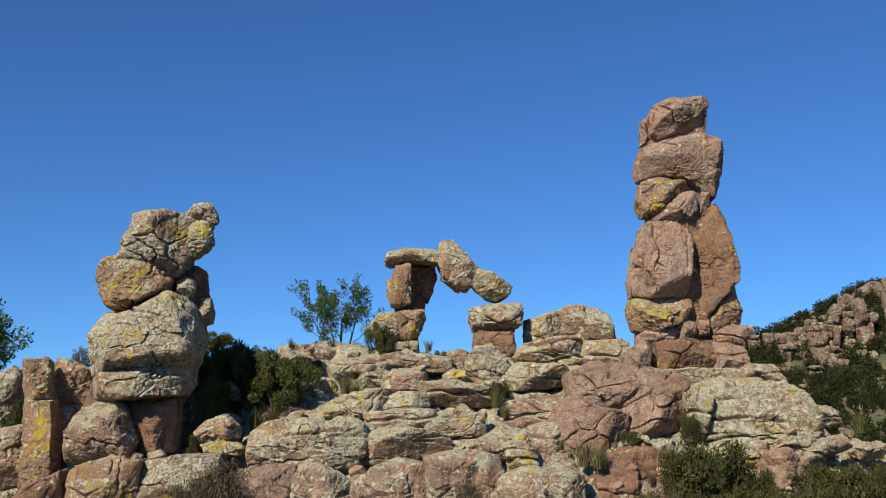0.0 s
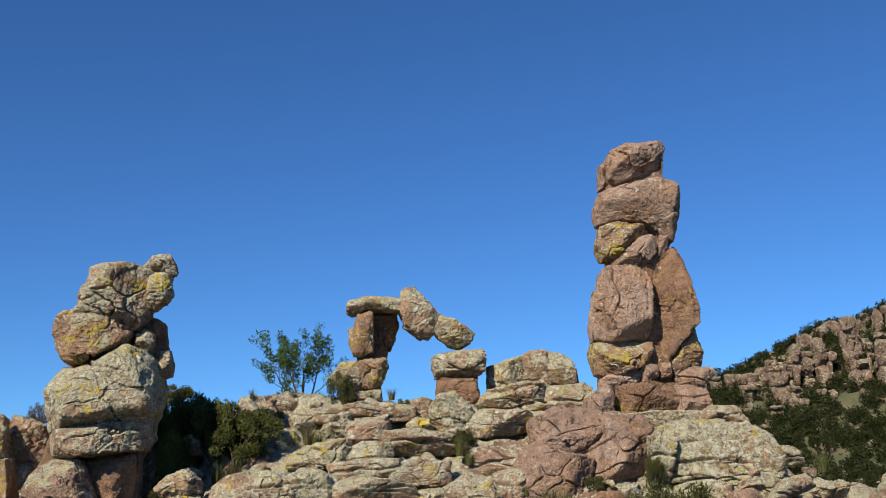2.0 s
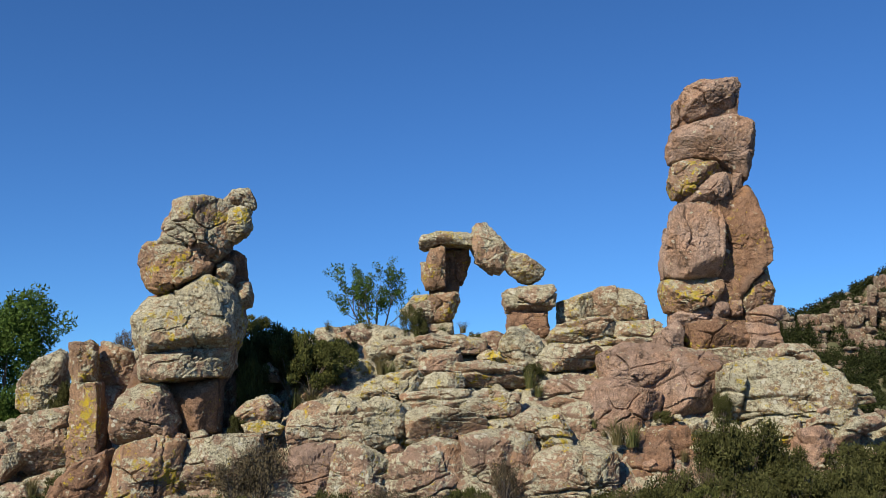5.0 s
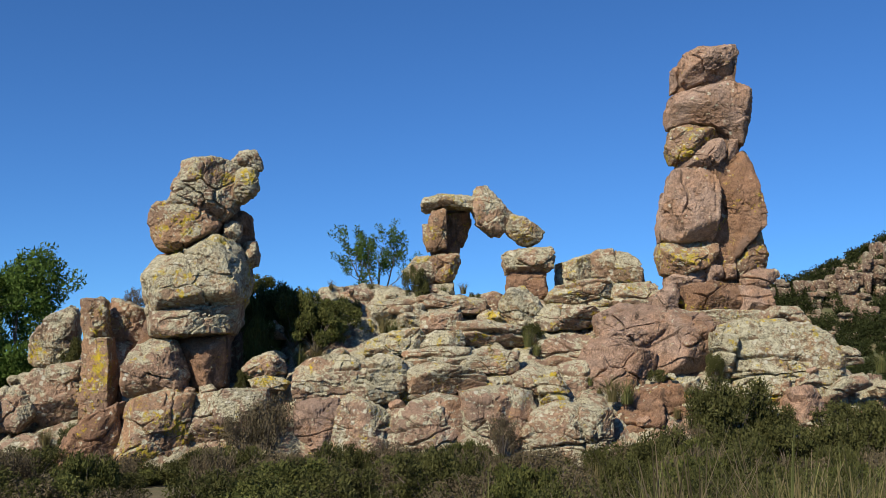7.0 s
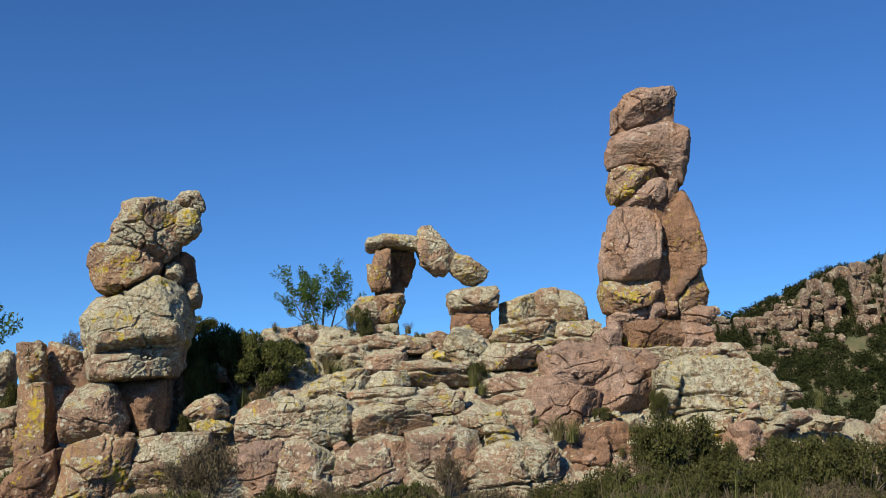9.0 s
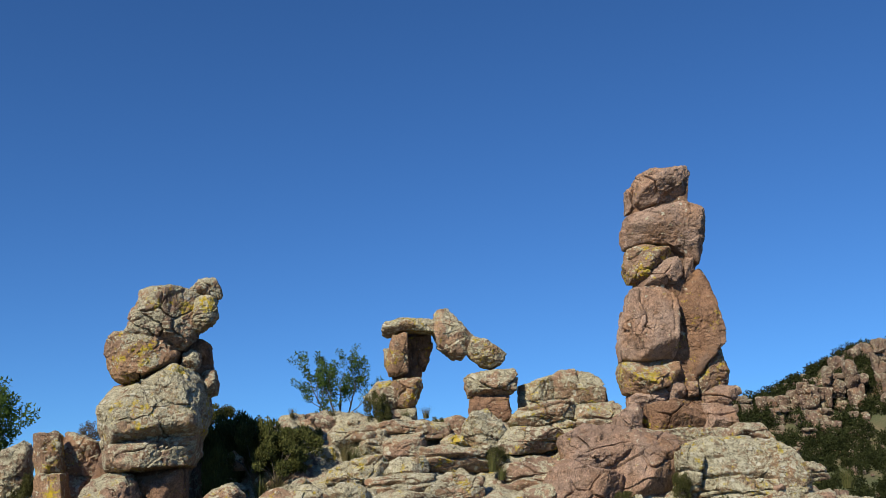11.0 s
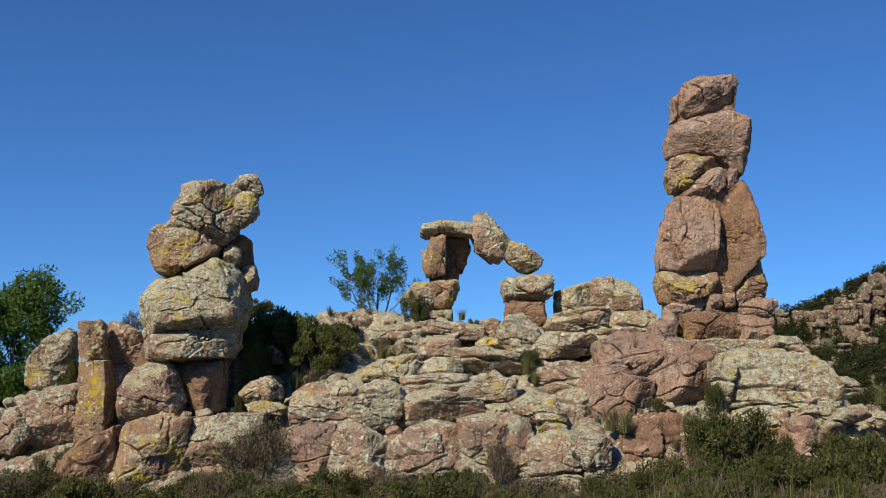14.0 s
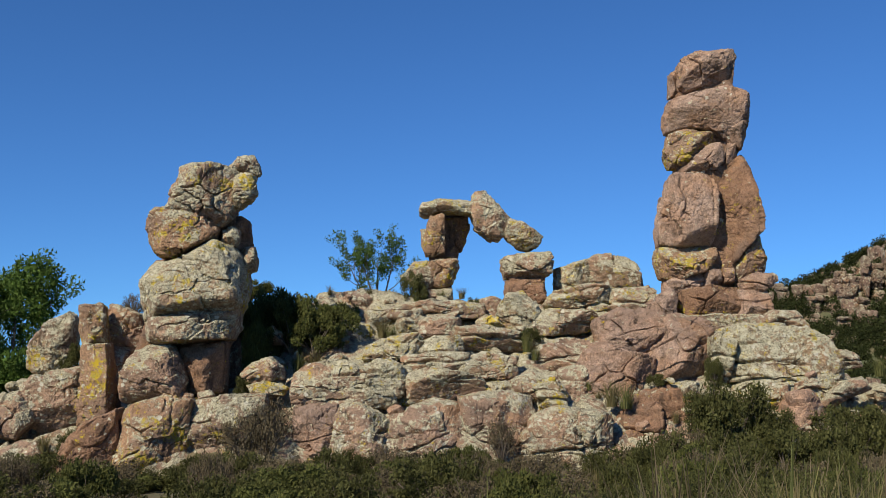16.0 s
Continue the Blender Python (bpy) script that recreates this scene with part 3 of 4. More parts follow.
rock("ledge", outcrop, [(-1.92, 4.66), (-1.46, 5.04), (-0.86, 5.20), (-0.58, 4.73), (-0.70, 4.23), (-1.10, 4.00), (-1.82, 4.20)], 42.00, 1.5, ROCK_PALE, bed=1.7, level=5)
rock("ledge", outcrop, [(-0.85, 4.67), (-0.33, 5.03), (0.62, 5.07), (0.79, 4.49), (0.64, 4.03), (-0.33, 3.99), (-0.90, 4.03)], 41.80, 1.5, ROCK_MIXED, bed=1.7, level=5)
rock("ledge", outcrop, [(-3.05, 5.16), (-2.21, 5.53), (-0.86, 5.53), (-0.36, 5.25), (-1.67, 5.02), (-2.20, 4.65), (-3.05, 4.56)], 43.50, 1.8, ROCK_PALE, bed=1.7, boxy=8, level=6)
rock("ledge", outcrop, [(-4.57, 5.92), (-3.53, 6.40), (-3.02, 6.26), (-2.81, 5.53), (-3.52, 5.38), (-4.42, 5.53)], 45.50, 1.6, ROCK_MIXED, bed=1.7, boxy=8, level=5)
rock("ledge", outcrop, [(-3.19, 6.16), (-2.05, 6.30), (-1.33, 5.85), (-1.89, 5.48), (-3.01, 5.43)], 45.50, 1.6, ROCK_LICHEN, bed=1.7, boxy=8, level=5)
rock("ledge", outcrop, [(-2.28, 5.27), (-0.08, 5.63), (1.64, 5.49), (1.63, 4.90), (-0.33, 4.90), (-2.04, 4.90)], 43.00, 1.5, ROCK_LICHEN, bed=1.7, boxy=8, level=6)
rock("ledge", outcrop, [(0.59, 4.40), (1.90, 4.49), (3.09, 4.23), (3.20, 3.60), (1.89, 3.47), (0.55, 3.60)], 41.20, 1.6, ROCK_LICHEN, bed=1.7, boxy=8, level=6)
rock("ledge", outcrop, [(2.38, 5.31), (2.67, 5.85), (3.27, 5.99), (3.76, 5.50), (4.13, 4.80), (3.79, 4.23), (2.66, 4.23), (2.28, 4.75)], 43.00, 1.8, ROCK_PALE, bed=1.7, level=5)
rock("ledge", outcrop, [(3.55, 4.72), (4.35, 5.22), (6.15, 5.10), (6.42, 4.53), (5.20, 4.12), (3.86, 4.21)], 42.50, 1.6, ROCK_LICHEN, bed=1.7, boxy=8, level=6)
rock("stone", outcrop, [(1.40, 4.76), (1.78, 5.02), (2.28, 4.93), (2.54, 4.59), (1.91, 4.41), (1.46, 4.50)], 42.50, 0.9, ROCK_PALE, level=5)
rock("stone", outcrop, [(1.31, 4.45), (1.53, 4.58), (1.75, 4.45), (1.66, 4.28), (1.35, 4.28)], 42.00, 0.5, ROCK_MIXED, level=4)
rock("ledge", outcrop, [(-4.12, 4.26), (-3.51, 4.70), (-2.81, 4.54), (-2.61, 4.03), (-3.27, 3.80), (-4.02, 3.85)], 42.50, 1.2, ROCK_PALE, bed=1.7, level=5)
rock("ledge", outcrop, [(0.76, 5.54), (2.07, 5.92), (2.67, 5.64), (2.47, 5.17), (1.06, 5.12)], 44.60, 1.6, ROCK_MIXED, bed=1.7, boxy=8, level=5)
rock("ledge", outcrop, [(4.41, 5.56), (4.84, 6.20), (6.21, 6.38), (7.43, 6.34), (7.36, 5.68), (6.68, 5.20), (4.83, 5.20)], 45.00, 2.2, ROCK_LICHEN, bed=1.7, boxy=8, level=6)
rock("ledge", outcrop, [(7.22, 6.26), (8.79, 6.35), (9.35, 5.88), (9.25, 4.87), (7.81, 4.87), (7.10, 5.28)], 44.60, 2.2, ROCK_LICHEN, bed=1.7, boxy=8, level=5)
rock("wall_block", outcrop, [(6.17, 4.61), (6.97, 5.05), (8.42, 4.83), (8.48, 3.77), (7.79, 3.20), (6.71, 3.27), (6.20, 3.77)], 41.00, 2.4, ROCK_PINK, boxy=8, level=6)
rock("wall_block", outcrop, [(5.47, 3.32), (6.04, 3.63), (6.96, 3.28), (7.79, 3.14), (7.71, 1.78), (6.70, 1.29), (5.44, 1.55), (5.01, 2.22)], 40.00, 2.6, ROCK_PINK, boxy=8, level=6)
rock("wall_block", outcrop, [(8.11, 4.38), (9.07, 4.69), (10.21, 4.42), (10.18, 3.54), (9.94, 2.53), (9.20, 2.15), (8.16, 2.30), (7.97, 3.32)], 40.60, 2.4, ROCK_PINK, boxy=8, level=6)
rock("ledge", outcrop, [(3.71, 3.64), (4.72, 3.99), (5.77, 3.82), (5.62, 2.88), (4.69, 2.34), (3.58, 2.70)], 40.80, 1.8, ROCK_MIXED, bed=1.7, level=5)
rock("ledge", outcrop, [(4.35, 2.68), (5.20, 2.90), (5.84, 1.80), (5.59, 1.23), (4.75, 1.19), (4.23, 1.76)], 39.60, 1.8, ROCK_MIXED, bed=1.7, level=5)
rock("ledge", outcrop, [(10.08, 3.88), (10.48, 4.20), (10.78, 4.14), (10.84, 3.28), (10.74, 2.23), (10.10, 2.51)], 39.80, 2.6, ROCK_PALE, bed=1.7, boxy=8, level=5)
rock("ledge", outcrop, [(10.89, 4.16), (11.75, 4.36), (12.90, 4.38), (14.02, 4.10), (14.37, 3.73), (14.85, 2.63), (15.1, 1.3), (13.0, 0.8), (11.0, 0.9), (10.85, 2.6)], 40.00, 2.8, ROCK_PALE, bed=1.7, boxy=8, level=6)
rock("ledge", outcrop, [(12.71, 4.65), (13.39, 5.10), (14.31, 5.10), (14.85, 4.54), (14.87, 4.17), (13.13, 4.19)], 42.50, 1.6, ROCK_LICHEN, bed=1.7, level=5)
rock("ledge", outcrop, [(13.83, 4.04), (14.48, 4.55), (14.91, 4.04), (15.08, 3.36), (14.21, 3.31)], 41.80, 1.2, ROCK_LICHEN, bed=1.7, level=5)
rock("boulder", outcrop, [(12.77, 2.17), (13.29, 2.51), (13.73, 2.33), (13.86, 2.01), (12.74, 1.86)], 38.60, 0.8, ROCK_MIXED, level=5)
rock("boulder", outcrop, [(13.19, 2.52), (13.49, 2.75), (13.78, 2.58), (13.73, 2.34), (13.25, 2.34)], 38.80, 0.5, ROCK_PINK, level=4)
rock("boulder", outcrop, [(12.16, 1.80), (12.35, 2.17), (12.64, 2.25), (12.68, 1.76), (12.39, 1.52)], 38.50, 0.6, ROCK_MIXED, level=4)
rock("ledge", outcrop, [(12.39, 1.76), (13.30, 1.89), (13.61, 1.42), (13.80, 0.68), (13.58, -0.04), (12.20, -0.04), (12.22, 1.38)], 38.20, 1.6, ROCK_PINK, bed=1.7, level=5)
rock("ledge", outcrop, [(13.68, 1.50), (14.51, 2.19), (15.31, 2.36), (15.64, 1.97), (14.72, 1.55), (14.15, 1.25)], 38.60, 1.2, ROCK_MIXED, bed=1.7, level=5)
rock("ledge", outcrop, [(14.94, 3.10), (15.31, 3.49), (15.89, 3.36), (16.05, 2.83), (15.19, 2.74)], 40.50, 1.2, ROCK_LICHEN, bed=1.7, level=5)
rock("ledge", outcrop, [(15.96, 1.81), (16.58, 2.20), (17.35, 2.11), (17.13, 1.59), (16.14, 1.50)], 39.60, 1.0, ROCK_PALE, bed=1.7, level=5)
rock("ledge", outcrop, [(6.05, 0.81), (6.48, 1.40), (6.98, 1.73), (7.67, 1.86), (7.74, 0.81), (7.49, -1.03), (6.16, -1.13)], 38.00, 1.8, ROCK_RUST, bed=1.7, level=6)
rock("ledge", outcrop, [(7.25, 1.85), (7.88, 2.02), (8.80, 2.06), (9.41, 1.64), (9.40, 0.16), (9.11, -0.67), (7.39, -0.77)], 38.40, 1.4, ROCK_RUST, bed=1.7, level=6)
rock("stone", outcrop, [(8.45, 2.08), (8.87, 2.32), (9.21, 2.16), (9.20, 1.76), (8.65, 1.68)], 37.80, 0.8, ROCK_PALE, level=4)
rock("boulder", outcrop, [(17.63, 1.80), (18.02, 2.39), (19.09, 2.63), (20.11, 2.39), (20.02, 1.21), (18.62, 0.91), (17.67, 1.11)], 37.50, 1.6, ROCK_LICHEN, level=6)
rock("boulder", outcrop, [(17.46, 0.44), (18.38, 1.05), (19.54, 1.01), (19.44, -0.32), (17.95, -0.41)], 37.00, 1.6, ROCK_MIXED, level=6)
rock("boulder", outcrop, [(-7.33, 2.58), (-6.85, 2.98), (-6.26, 3.14), (-5.82, 2.82), (-5.75, 2.37), (-6.64, 2.25), (-7.22, 2.25)], 38.50, 0.9, ROCK_MIXED, level=5)
rock("boulder", outcrop, [(-6.98, 2.16), (-6.20, 2.33), (-5.57, 2.08), (-5.64, 1.76), (-6.77, 1.76)], 38.30, 0.9, ROCK_PALE, level=5)
rock("boulder", outcrop, [(-9.00, 4.33), (-7.89, 4.66), (-7.04, 4.27), (-6.38, 2.92), (-6.23, 1.16), (-8.91, 1.16)], 41.60, 2.4, ROCK_MIXED, level=6)
rock("boulder", outcrop, [(-6.91, 4.17), (-6.57, 4.46), (-6.18, 4.21), (-6.17, 3.78), (-6.70, 3.78)], 41.00, 0.8, ROCK_MIXED, level=4)
rock("ledge", outcrop, [(9.15, 4.82), (11.07, 4.94), (12.71, 4.91), (14.33, 4.77), (14.87, 4.12), (14.49, 3.29), (9.10, 3.29)], 43.40, 2.4, ROCK_LICHEN, boxy=8, bed=1.7, level=6)
rock("ledge", outcrop, [(10.24, 4.39), (11.67, 4.55), (12.73, 4.46), (12.70, 3.60), (10.31, 3.25)], 42.20, 2.2, ROCK_MIXED, boxy=8, bed=1.7, level=6)

arch = empty("natural_arch", (1.63, 46, 5.89), "natural rock arch of stacked lichen-crusted boulders against the sky", "rock formation", "balanced rock formations")
rock("core_rock", arch, [(-0.48, 9.86), (0.96, 9.91), (0.78, 8.30), (0.45, 7.80), (0.45, 6.56), (0.20, 5.93), (-0.72, 5.93), (-0.40, 7.05), (-0.53, 8.05)], 47.2, 0.7, ROCK_RUST, boxy=8, level=6)
rock("core_rock", arch, [(2.86, 7.82), (4.74, 7.94), (4.42, 6.54), (4.41, 5.67), (2.97, 5.92)], 46.20, 0.7, ROCK_RUST, boxy=8, level=6)
rock("lintel", arch, [(-0.95, 9.99), (-0.78, 10.23), (0.03, 10.36), (1.30, 10.36), (1.53, 10.08), (1.45, 9.73), (0.40, 9.81), (-0.23, 9.84), (-0.65, 9.64), (-0.93, 9.79)], 46.00, 1.5, ROCK_PALE, boxy=8, level=6)
rock("leaning_block", arch, [(1.21, 10.21), (1.61, 10.70), (1.96, 10.75), (3.03, 9.58), (2.93, 9.00), (2.49, 8.59), (2.10, 8.66), (1.53, 9.12), (1.31, 9.68)], 46.00, 1.3, ROCK_LICHEN, boxy=8, level=6)
rock("leaning_block", arch, [(3.06, 9.51), (3.65, 9.27), (4.44, 8.75), (4.27, 8.34), (3.78, 8.13), (3.34, 8.22), (2.74, 8.82), (2.96, 9.11)], 46.00, 1.2, ROCK_PALE, boxy=8, level=6)
rock("pillar_block", arch, [(-0.50, 9.62), (0.12, 9.74), (0.17, 9.35), (0.15, 8.01), (-0.35, 7.86), (-0.72, 7.99), (-0.79, 8.50), (-0.65, 9.08)], 45.80, 0.9, ROCK_GOLD, boxy=9, level=6)
rock("pillar_block", arch, [(-0.1, 9.95), (1.2, 9.90), (1.25, 9.28), (0.98, 8.59), (0.70, 7.85), (-0.1, 7.80)], 46.95, 1.0, ROCK_RUST, boxy=9, level=6)
rock("pillar_block", arch, [(-0.91, 9.09), (-0.40, 9.33), (-0.35, 8.10), (-0.70, 7.96), (-0.88, 8.50)], 46.50, 0.8, ROCK_MIXED, level=6)
rock("foot_boulder", arch, [(-0.55, 7.67), (0.70, 7.82), (0.77, 7.36), (0.47, 6.69), (0.02, 6.48), (-0.40, 6.62), (-0.64, 7.20)], 45.90, 1.1, ROCK_GOLD, level=6)
rock("foot_boulder", arch, [(-1.79, 7.02), (-1.22, 7.67), (-0.55, 7.74), (-0.30, 6.66), (-0.60, 6.40), (-1.22, 6.54)], 46.10, 1.1, ROCK_PALE, level=6)
rock("foot_slab", arch, [(-0.99, 6.27), (0.40, 6.47), (0.49, 5.87), (-0.35, 5.73), (-1.01, 5.82)], 45.90, 1.2, ROCK_LICHEN, boxy=8, level=6)
rock("pillar_block", arch, [(2.63, 7.70), (3.03, 7.91), (4.73, 8.05), (4.94, 7.63), (4.81, 7.08), (4.35, 6.87), (3.63, 6.89), (2.77, 6.85), (2.60, 7.27)], 46.00, 1.4, ROCK_LICHEN, boxy=8, level=6)
rock("pillar_block", arch, [(2.80, 6.83), (4.49, 6.88), (4.55, 6.02), (4.45, 5.54), (3.37, 5.54), (2.79, 6.14)], 46.00, 1.2, ROCK_RUST, boxy=8, level=6)
rock("block", arch, [(5.08, 7.39), (5.70, 7.56), (6.56, 7.84), (6.62, 6.61), (5.09, 6.47)], 46.60, 1.8, ROCK_PALE, boxy=8, level=6)
rock("block", arch, [(6.51, 7.75), (7.00, 7.96), (7.72, 8.01), (8.43, 7.92), (8.79, 7.21), (8.93, 6.52), (7.45, 6.52), (6.54, 6.62)], 46.60, 2.0, ROCK_LICHEN, boxy=8, level=6)

tower = empty("rock_tower", (11.35, 44, 4.64), "tall tower of stacked pink boulders with yellow lichen patches", "rock formation", "balanced rock formations")
rock("core_rock", tower, [(10.47, 16.01), (12.61, 16.25), (12.51, 14.98), (12.94, 14.24), (12.89, 12.78), (12.52, 11.55), (10.19, 11.55), (10.04, 12.78), (10.19, 14.49)], 44.50, 1.2, ROCK_RUST, boxy=8, level=6)
rock("core_rock", tower, [(10.19, 11.56), (12.60, 11.78), (13.12, 10.71), (13.37, 9.02), (12.67, 7.57), (13.23, 6.61), (13.47, 4.81), (10.09, 4.69), (9.61, 6.61), (9.56, 8.05), (9.71, 9.74)], 44.50, 1.3, ROCK_RUST, boxy=8, level=6)
rock("capstone", tower, [(10.34, 16.09), (10.97, 16.46), (12.63, 16.62), (12.77, 16.29), (12.56, 15.52), (12.27, 15.00), (11.70, 14.96), (11.14, 14.94), (10.56, 14.71), (10.30, 14.96)], 44.00, 1.9, ROCK_PINK, boxy=8, level=6)
rock("boulder", tower, [(9.95, 15.70), (10.24, 15.88), (10.43, 15.36), (10.37, 14.73), (9.91, 14.62)], 44.40, 1.0, ROCK_PINK, boxy=8, level=6)
rock("boulder", tower, [(9.88, 14.35), (10.67, 14.55), (12.26, 14.79), (13.05, 14.39), (13.12, 13.60), (13.04, 12.69), (12.73, 12.14), (12.17, 12.42), (11.56, 12.92), (10.62, 13.12), (9.83, 12.99), (9.79, 13.83)], 44.00, 2.2, ROCK_PINK, boxy=8, level=6)
rock("boulder", tower, [(9.74, 12.79), (10.53, 13.01), (11.45, 12.79), (11.78, 12.53), (11.16, 12.13), (10.66, 11.64), (10.16, 11.33), (9.81, 11.42), (9.58, 12.09)], 43.80, 1.8, ROCK_GOLD, level=6)
rock("boulder", tower, [(11.64, 12.39), (11.90, 12.17), (11.86, 11.52), (11.37, 11.09), (10.76, 11.05), (10.29, 11.16), (10.61, 11.74), (11.11, 12.17)], 43.40, 1.4, ROCK_PINK, level=6)
rock("boulder", tower, [(12.17, 12.44), (12.47, 12.40), (12.54, 11.72), (12.31, 11.29), (12.03, 11.34)], 43.80, 1.0, ROCK_PINK, level=6)
rock("boulder", tower, [(10.42, 11.57), (12.48, 12.06), (12.91, 11.68), (12.66, 11.03), (10.63, 11.03)], 44.30, 1.6, ROCK_RUST, level=6)
rock("column_boulder", tower, [(9.66, 10.92), (10.64, 11.01), (11.38, 11.03), (11.49, 10.30), (11.45, 8.69), (11.23, 8.04), (9.88, 7.92), (9.15, 8.04), (9.10, 8.69), (9.34, 9.84), (9.54, 10.53)], 43.70, 1.9, ROCK_PINK, boxy=8, level=6, bed=0.42)
rock("column_boulder", tower, [(9.10, 7.88), (10.86, 7.97), (11.42, 7.83), (11.39, 6.99), (10.32, 6.68), (9.72, 6.41), (9.20, 6.63), (8.99, 7.30)], 43.70, 1.9, ROCK_GOLD, boxy=8, level=6, bed=0.42)
rock("column_boulder", tower, [(11.64, 11.04), (12.44, 11.66), (12.9, 12.0), (13.15, 11.7), (13.2, 11.0), (13.26, 9.92), (13.45, 9.09), (13.45, 8.62), (12.81, 8.03), (12.45, 7.44), (11.93, 7.08), (11.56, 7.56), (11.50, 9.45)], 44.25, 2.1, ROCK_RUST, boxy=8, level=6, bed=0.42)
rock("boulder", tower, [(13.45, 10.19), (13.82, 10.05), (13.99, 9.36), (13.87, 8.84), (13.43, 8.77)], 45.00, 0.8, ROCK_PALE, level=6)
rock("boulder", tower, [(12.34, 7.18), (12.82, 8.0), (13.50, 8.6), (13.62, 7.01), (13.06, 6.48), (12.35, 6.36)], 44.30, 1.4, ROCK_GOLD, level=6)
rock("boulder", tower, [(11.33, 8.00), (12.58, 8.00), (12.52, 6.39), (11.27, 6.39)], 44.50, 1.6, ROCK_RUST, level=6)
rock("belt_boulder", tower, [(9.31, 6.47), (10.06, 6.71), (10.85, 6.84), (10.94, 6.28), (10.15, 6.13), (9.82, 5.99), (9.35, 6.10)], 43.70, 1.6, ROCK_PINK, level=6)
rock("belt_boulder", tower, [(10.90, 6.72), (11.27, 7.07), (11.64, 6.94), (11.67, 6.46), (11.24, 6.22), (10.95, 6.24)], 43.60, 1.4, ROCK_PINK, level=5)
rock("belt_boulder", tower, [(11.82, 7.01), (12.20, 7.03), (12.24, 6.44), (11.81, 6.42)], 43.70, 1.4, ROCK_PINK, level=5)
rock("belt_boulder", tower, [(12.37, 6.51), (13.28, 6.86), (13.73, 6.77), (13.86, 6.36), (13.32, 6.02), (12.44, 6.11)], 43.80, 1.4, ROCK_PINK, level=6)
rock("belt_boulder", tower, [(13.57, 6.90), (14.05, 6.94), (14.19, 6.57), (13.79, 6.39)], 44.20, 0.9, ROCK_LICHEN, level=5)
rock("base_boulder", tower, [(9.94, 6.06), (11.31, 6.26), (12.44, 6.15), (12.53, 4.84), (11.20, 4.43), (10.00, 4.54), (9.83, 5.34)], 43.90, 2.2, ROCK_RUST, boxy=8, level=6)
rock("base_boulder", tower, [(12.32, 6.05), (13.50, 6.09), (13.65, 4.86), (13.74, 4.36), (12.48, 4.52), (12.21, 5.31)], 43.60, 1.9, ROCK_PINK, boxy=8, level=6)
rock("base_boulder", tower, [(8.58, 5.55), (9.42, 6.17), (9.75, 5.77), (9.66, 4.93), (8.92, 4.70), (8.52, 5.06)], 43.20, 1.8, ROCK_PINK, level=6)

# ---- plants ----
def leaf_cloud(rng, centres, radii, count, size, flat=0.8):
    """Small bent leaves scattered through clumps; returns points and faces."""
    pick = rng.choice(len(centres), count, p=radii ** 2 / (radii ** 2).sum())
    d = rng.normal(size=(count, 3))
    d /= np.linalg.norm(d, axis=1)[:, None]
    at = centres[pick] + d * (radii[pick] * rng.uniform(0.45, 1.0, count))[:, None] * (1, 1, flat)
    u = rng.normal(size=(count, 3)) + d * 0.8 + (0, 0, 0.4)
    u /= np.linalg.norm(u, axis=1)[:, None]
    v = np.cross(u, rng.normal(size=(count, 3)))
    v /= np.linalg.norm(v, axis=1)[:, None]
    s = (size * rng.uniform(0.6, 1.4, count))[:, None]
    pts = np.stack([at - u * s * 0.4 + v * s * 0.3, at - u * s * 0.4 - v * s * 0.3, at + u * s * 0.75], 1).reshape(-1, 3)
    return pts, [(3 * i, 3 * i + 1, 3 * i + 2) for i in range(count)]


def tube(points, radii, sides=5):
    pts, faces = [], []
    for k, (p, r) in enumerate(zip(points, radii)):
        ahead = Vector(points[min(k + 1, len(points) - 1)]) - Vector(points[max(k - 1, 0)])
        q = ahead.to_track_quat("Z", "Y")
        for s in range(sides):
            a = 2 * math.pi * s / sides
            pts.append(Vector(p) + q @ Vector((r * math.cos(a), r * math.sin(a), 0)))
        if k:
            faces += [((k - 1) * sides + s, (k - 1) * sides + (s + 1) % sides, k * sides + (s + 1) % sides, k * sides + s) for s in range(sides)]
    return [tuple(p) for p in pts], faces


def joined(pieces):
    pts, faces = [], []
    for p, f in pieces:
        n = len(pts)
        pts += [tuple(q) for q in p]
        faces += [tuple(i + n for i in g) for g in f]
    return pts, faces


def grow(rng, base, way, length, radius, levels, pieces, tips, bend=0.3, fork=3):
    """A branch that bends upwards and forks; collects its tubes and the ends of its twigs."""
    p, w, pts, rad = Vector(base), Vector(way).normalized(), [Vector(base)], [radius]
    for k in range(5):
        w = (w + Vector(rng.normal(size=3) * bend * 0.45) + Vector((0, 0, 0.06))).normalized()
        p = p + w * length / 5
        pts.append(p.copy())
        rad.append(radius * (1 - 0.13 * (k + 1)))
        if levels and k >= 1:
            for _ in range(1 if k < 4 else fork - 1):
                side = (w + Vector(rng.normal(size=3) * 0.7)).normalized()
                grow(rng, p, side, length * rng.uniform(0.42, 0.62), rad[-1] * 0.6, levels - 1, pieces, tips, bend, fork)
    pieces.append(tube(pts, rad, 5 if levels else 4))
    if levels == 0:
        tips += [pts[3], pts[5]]


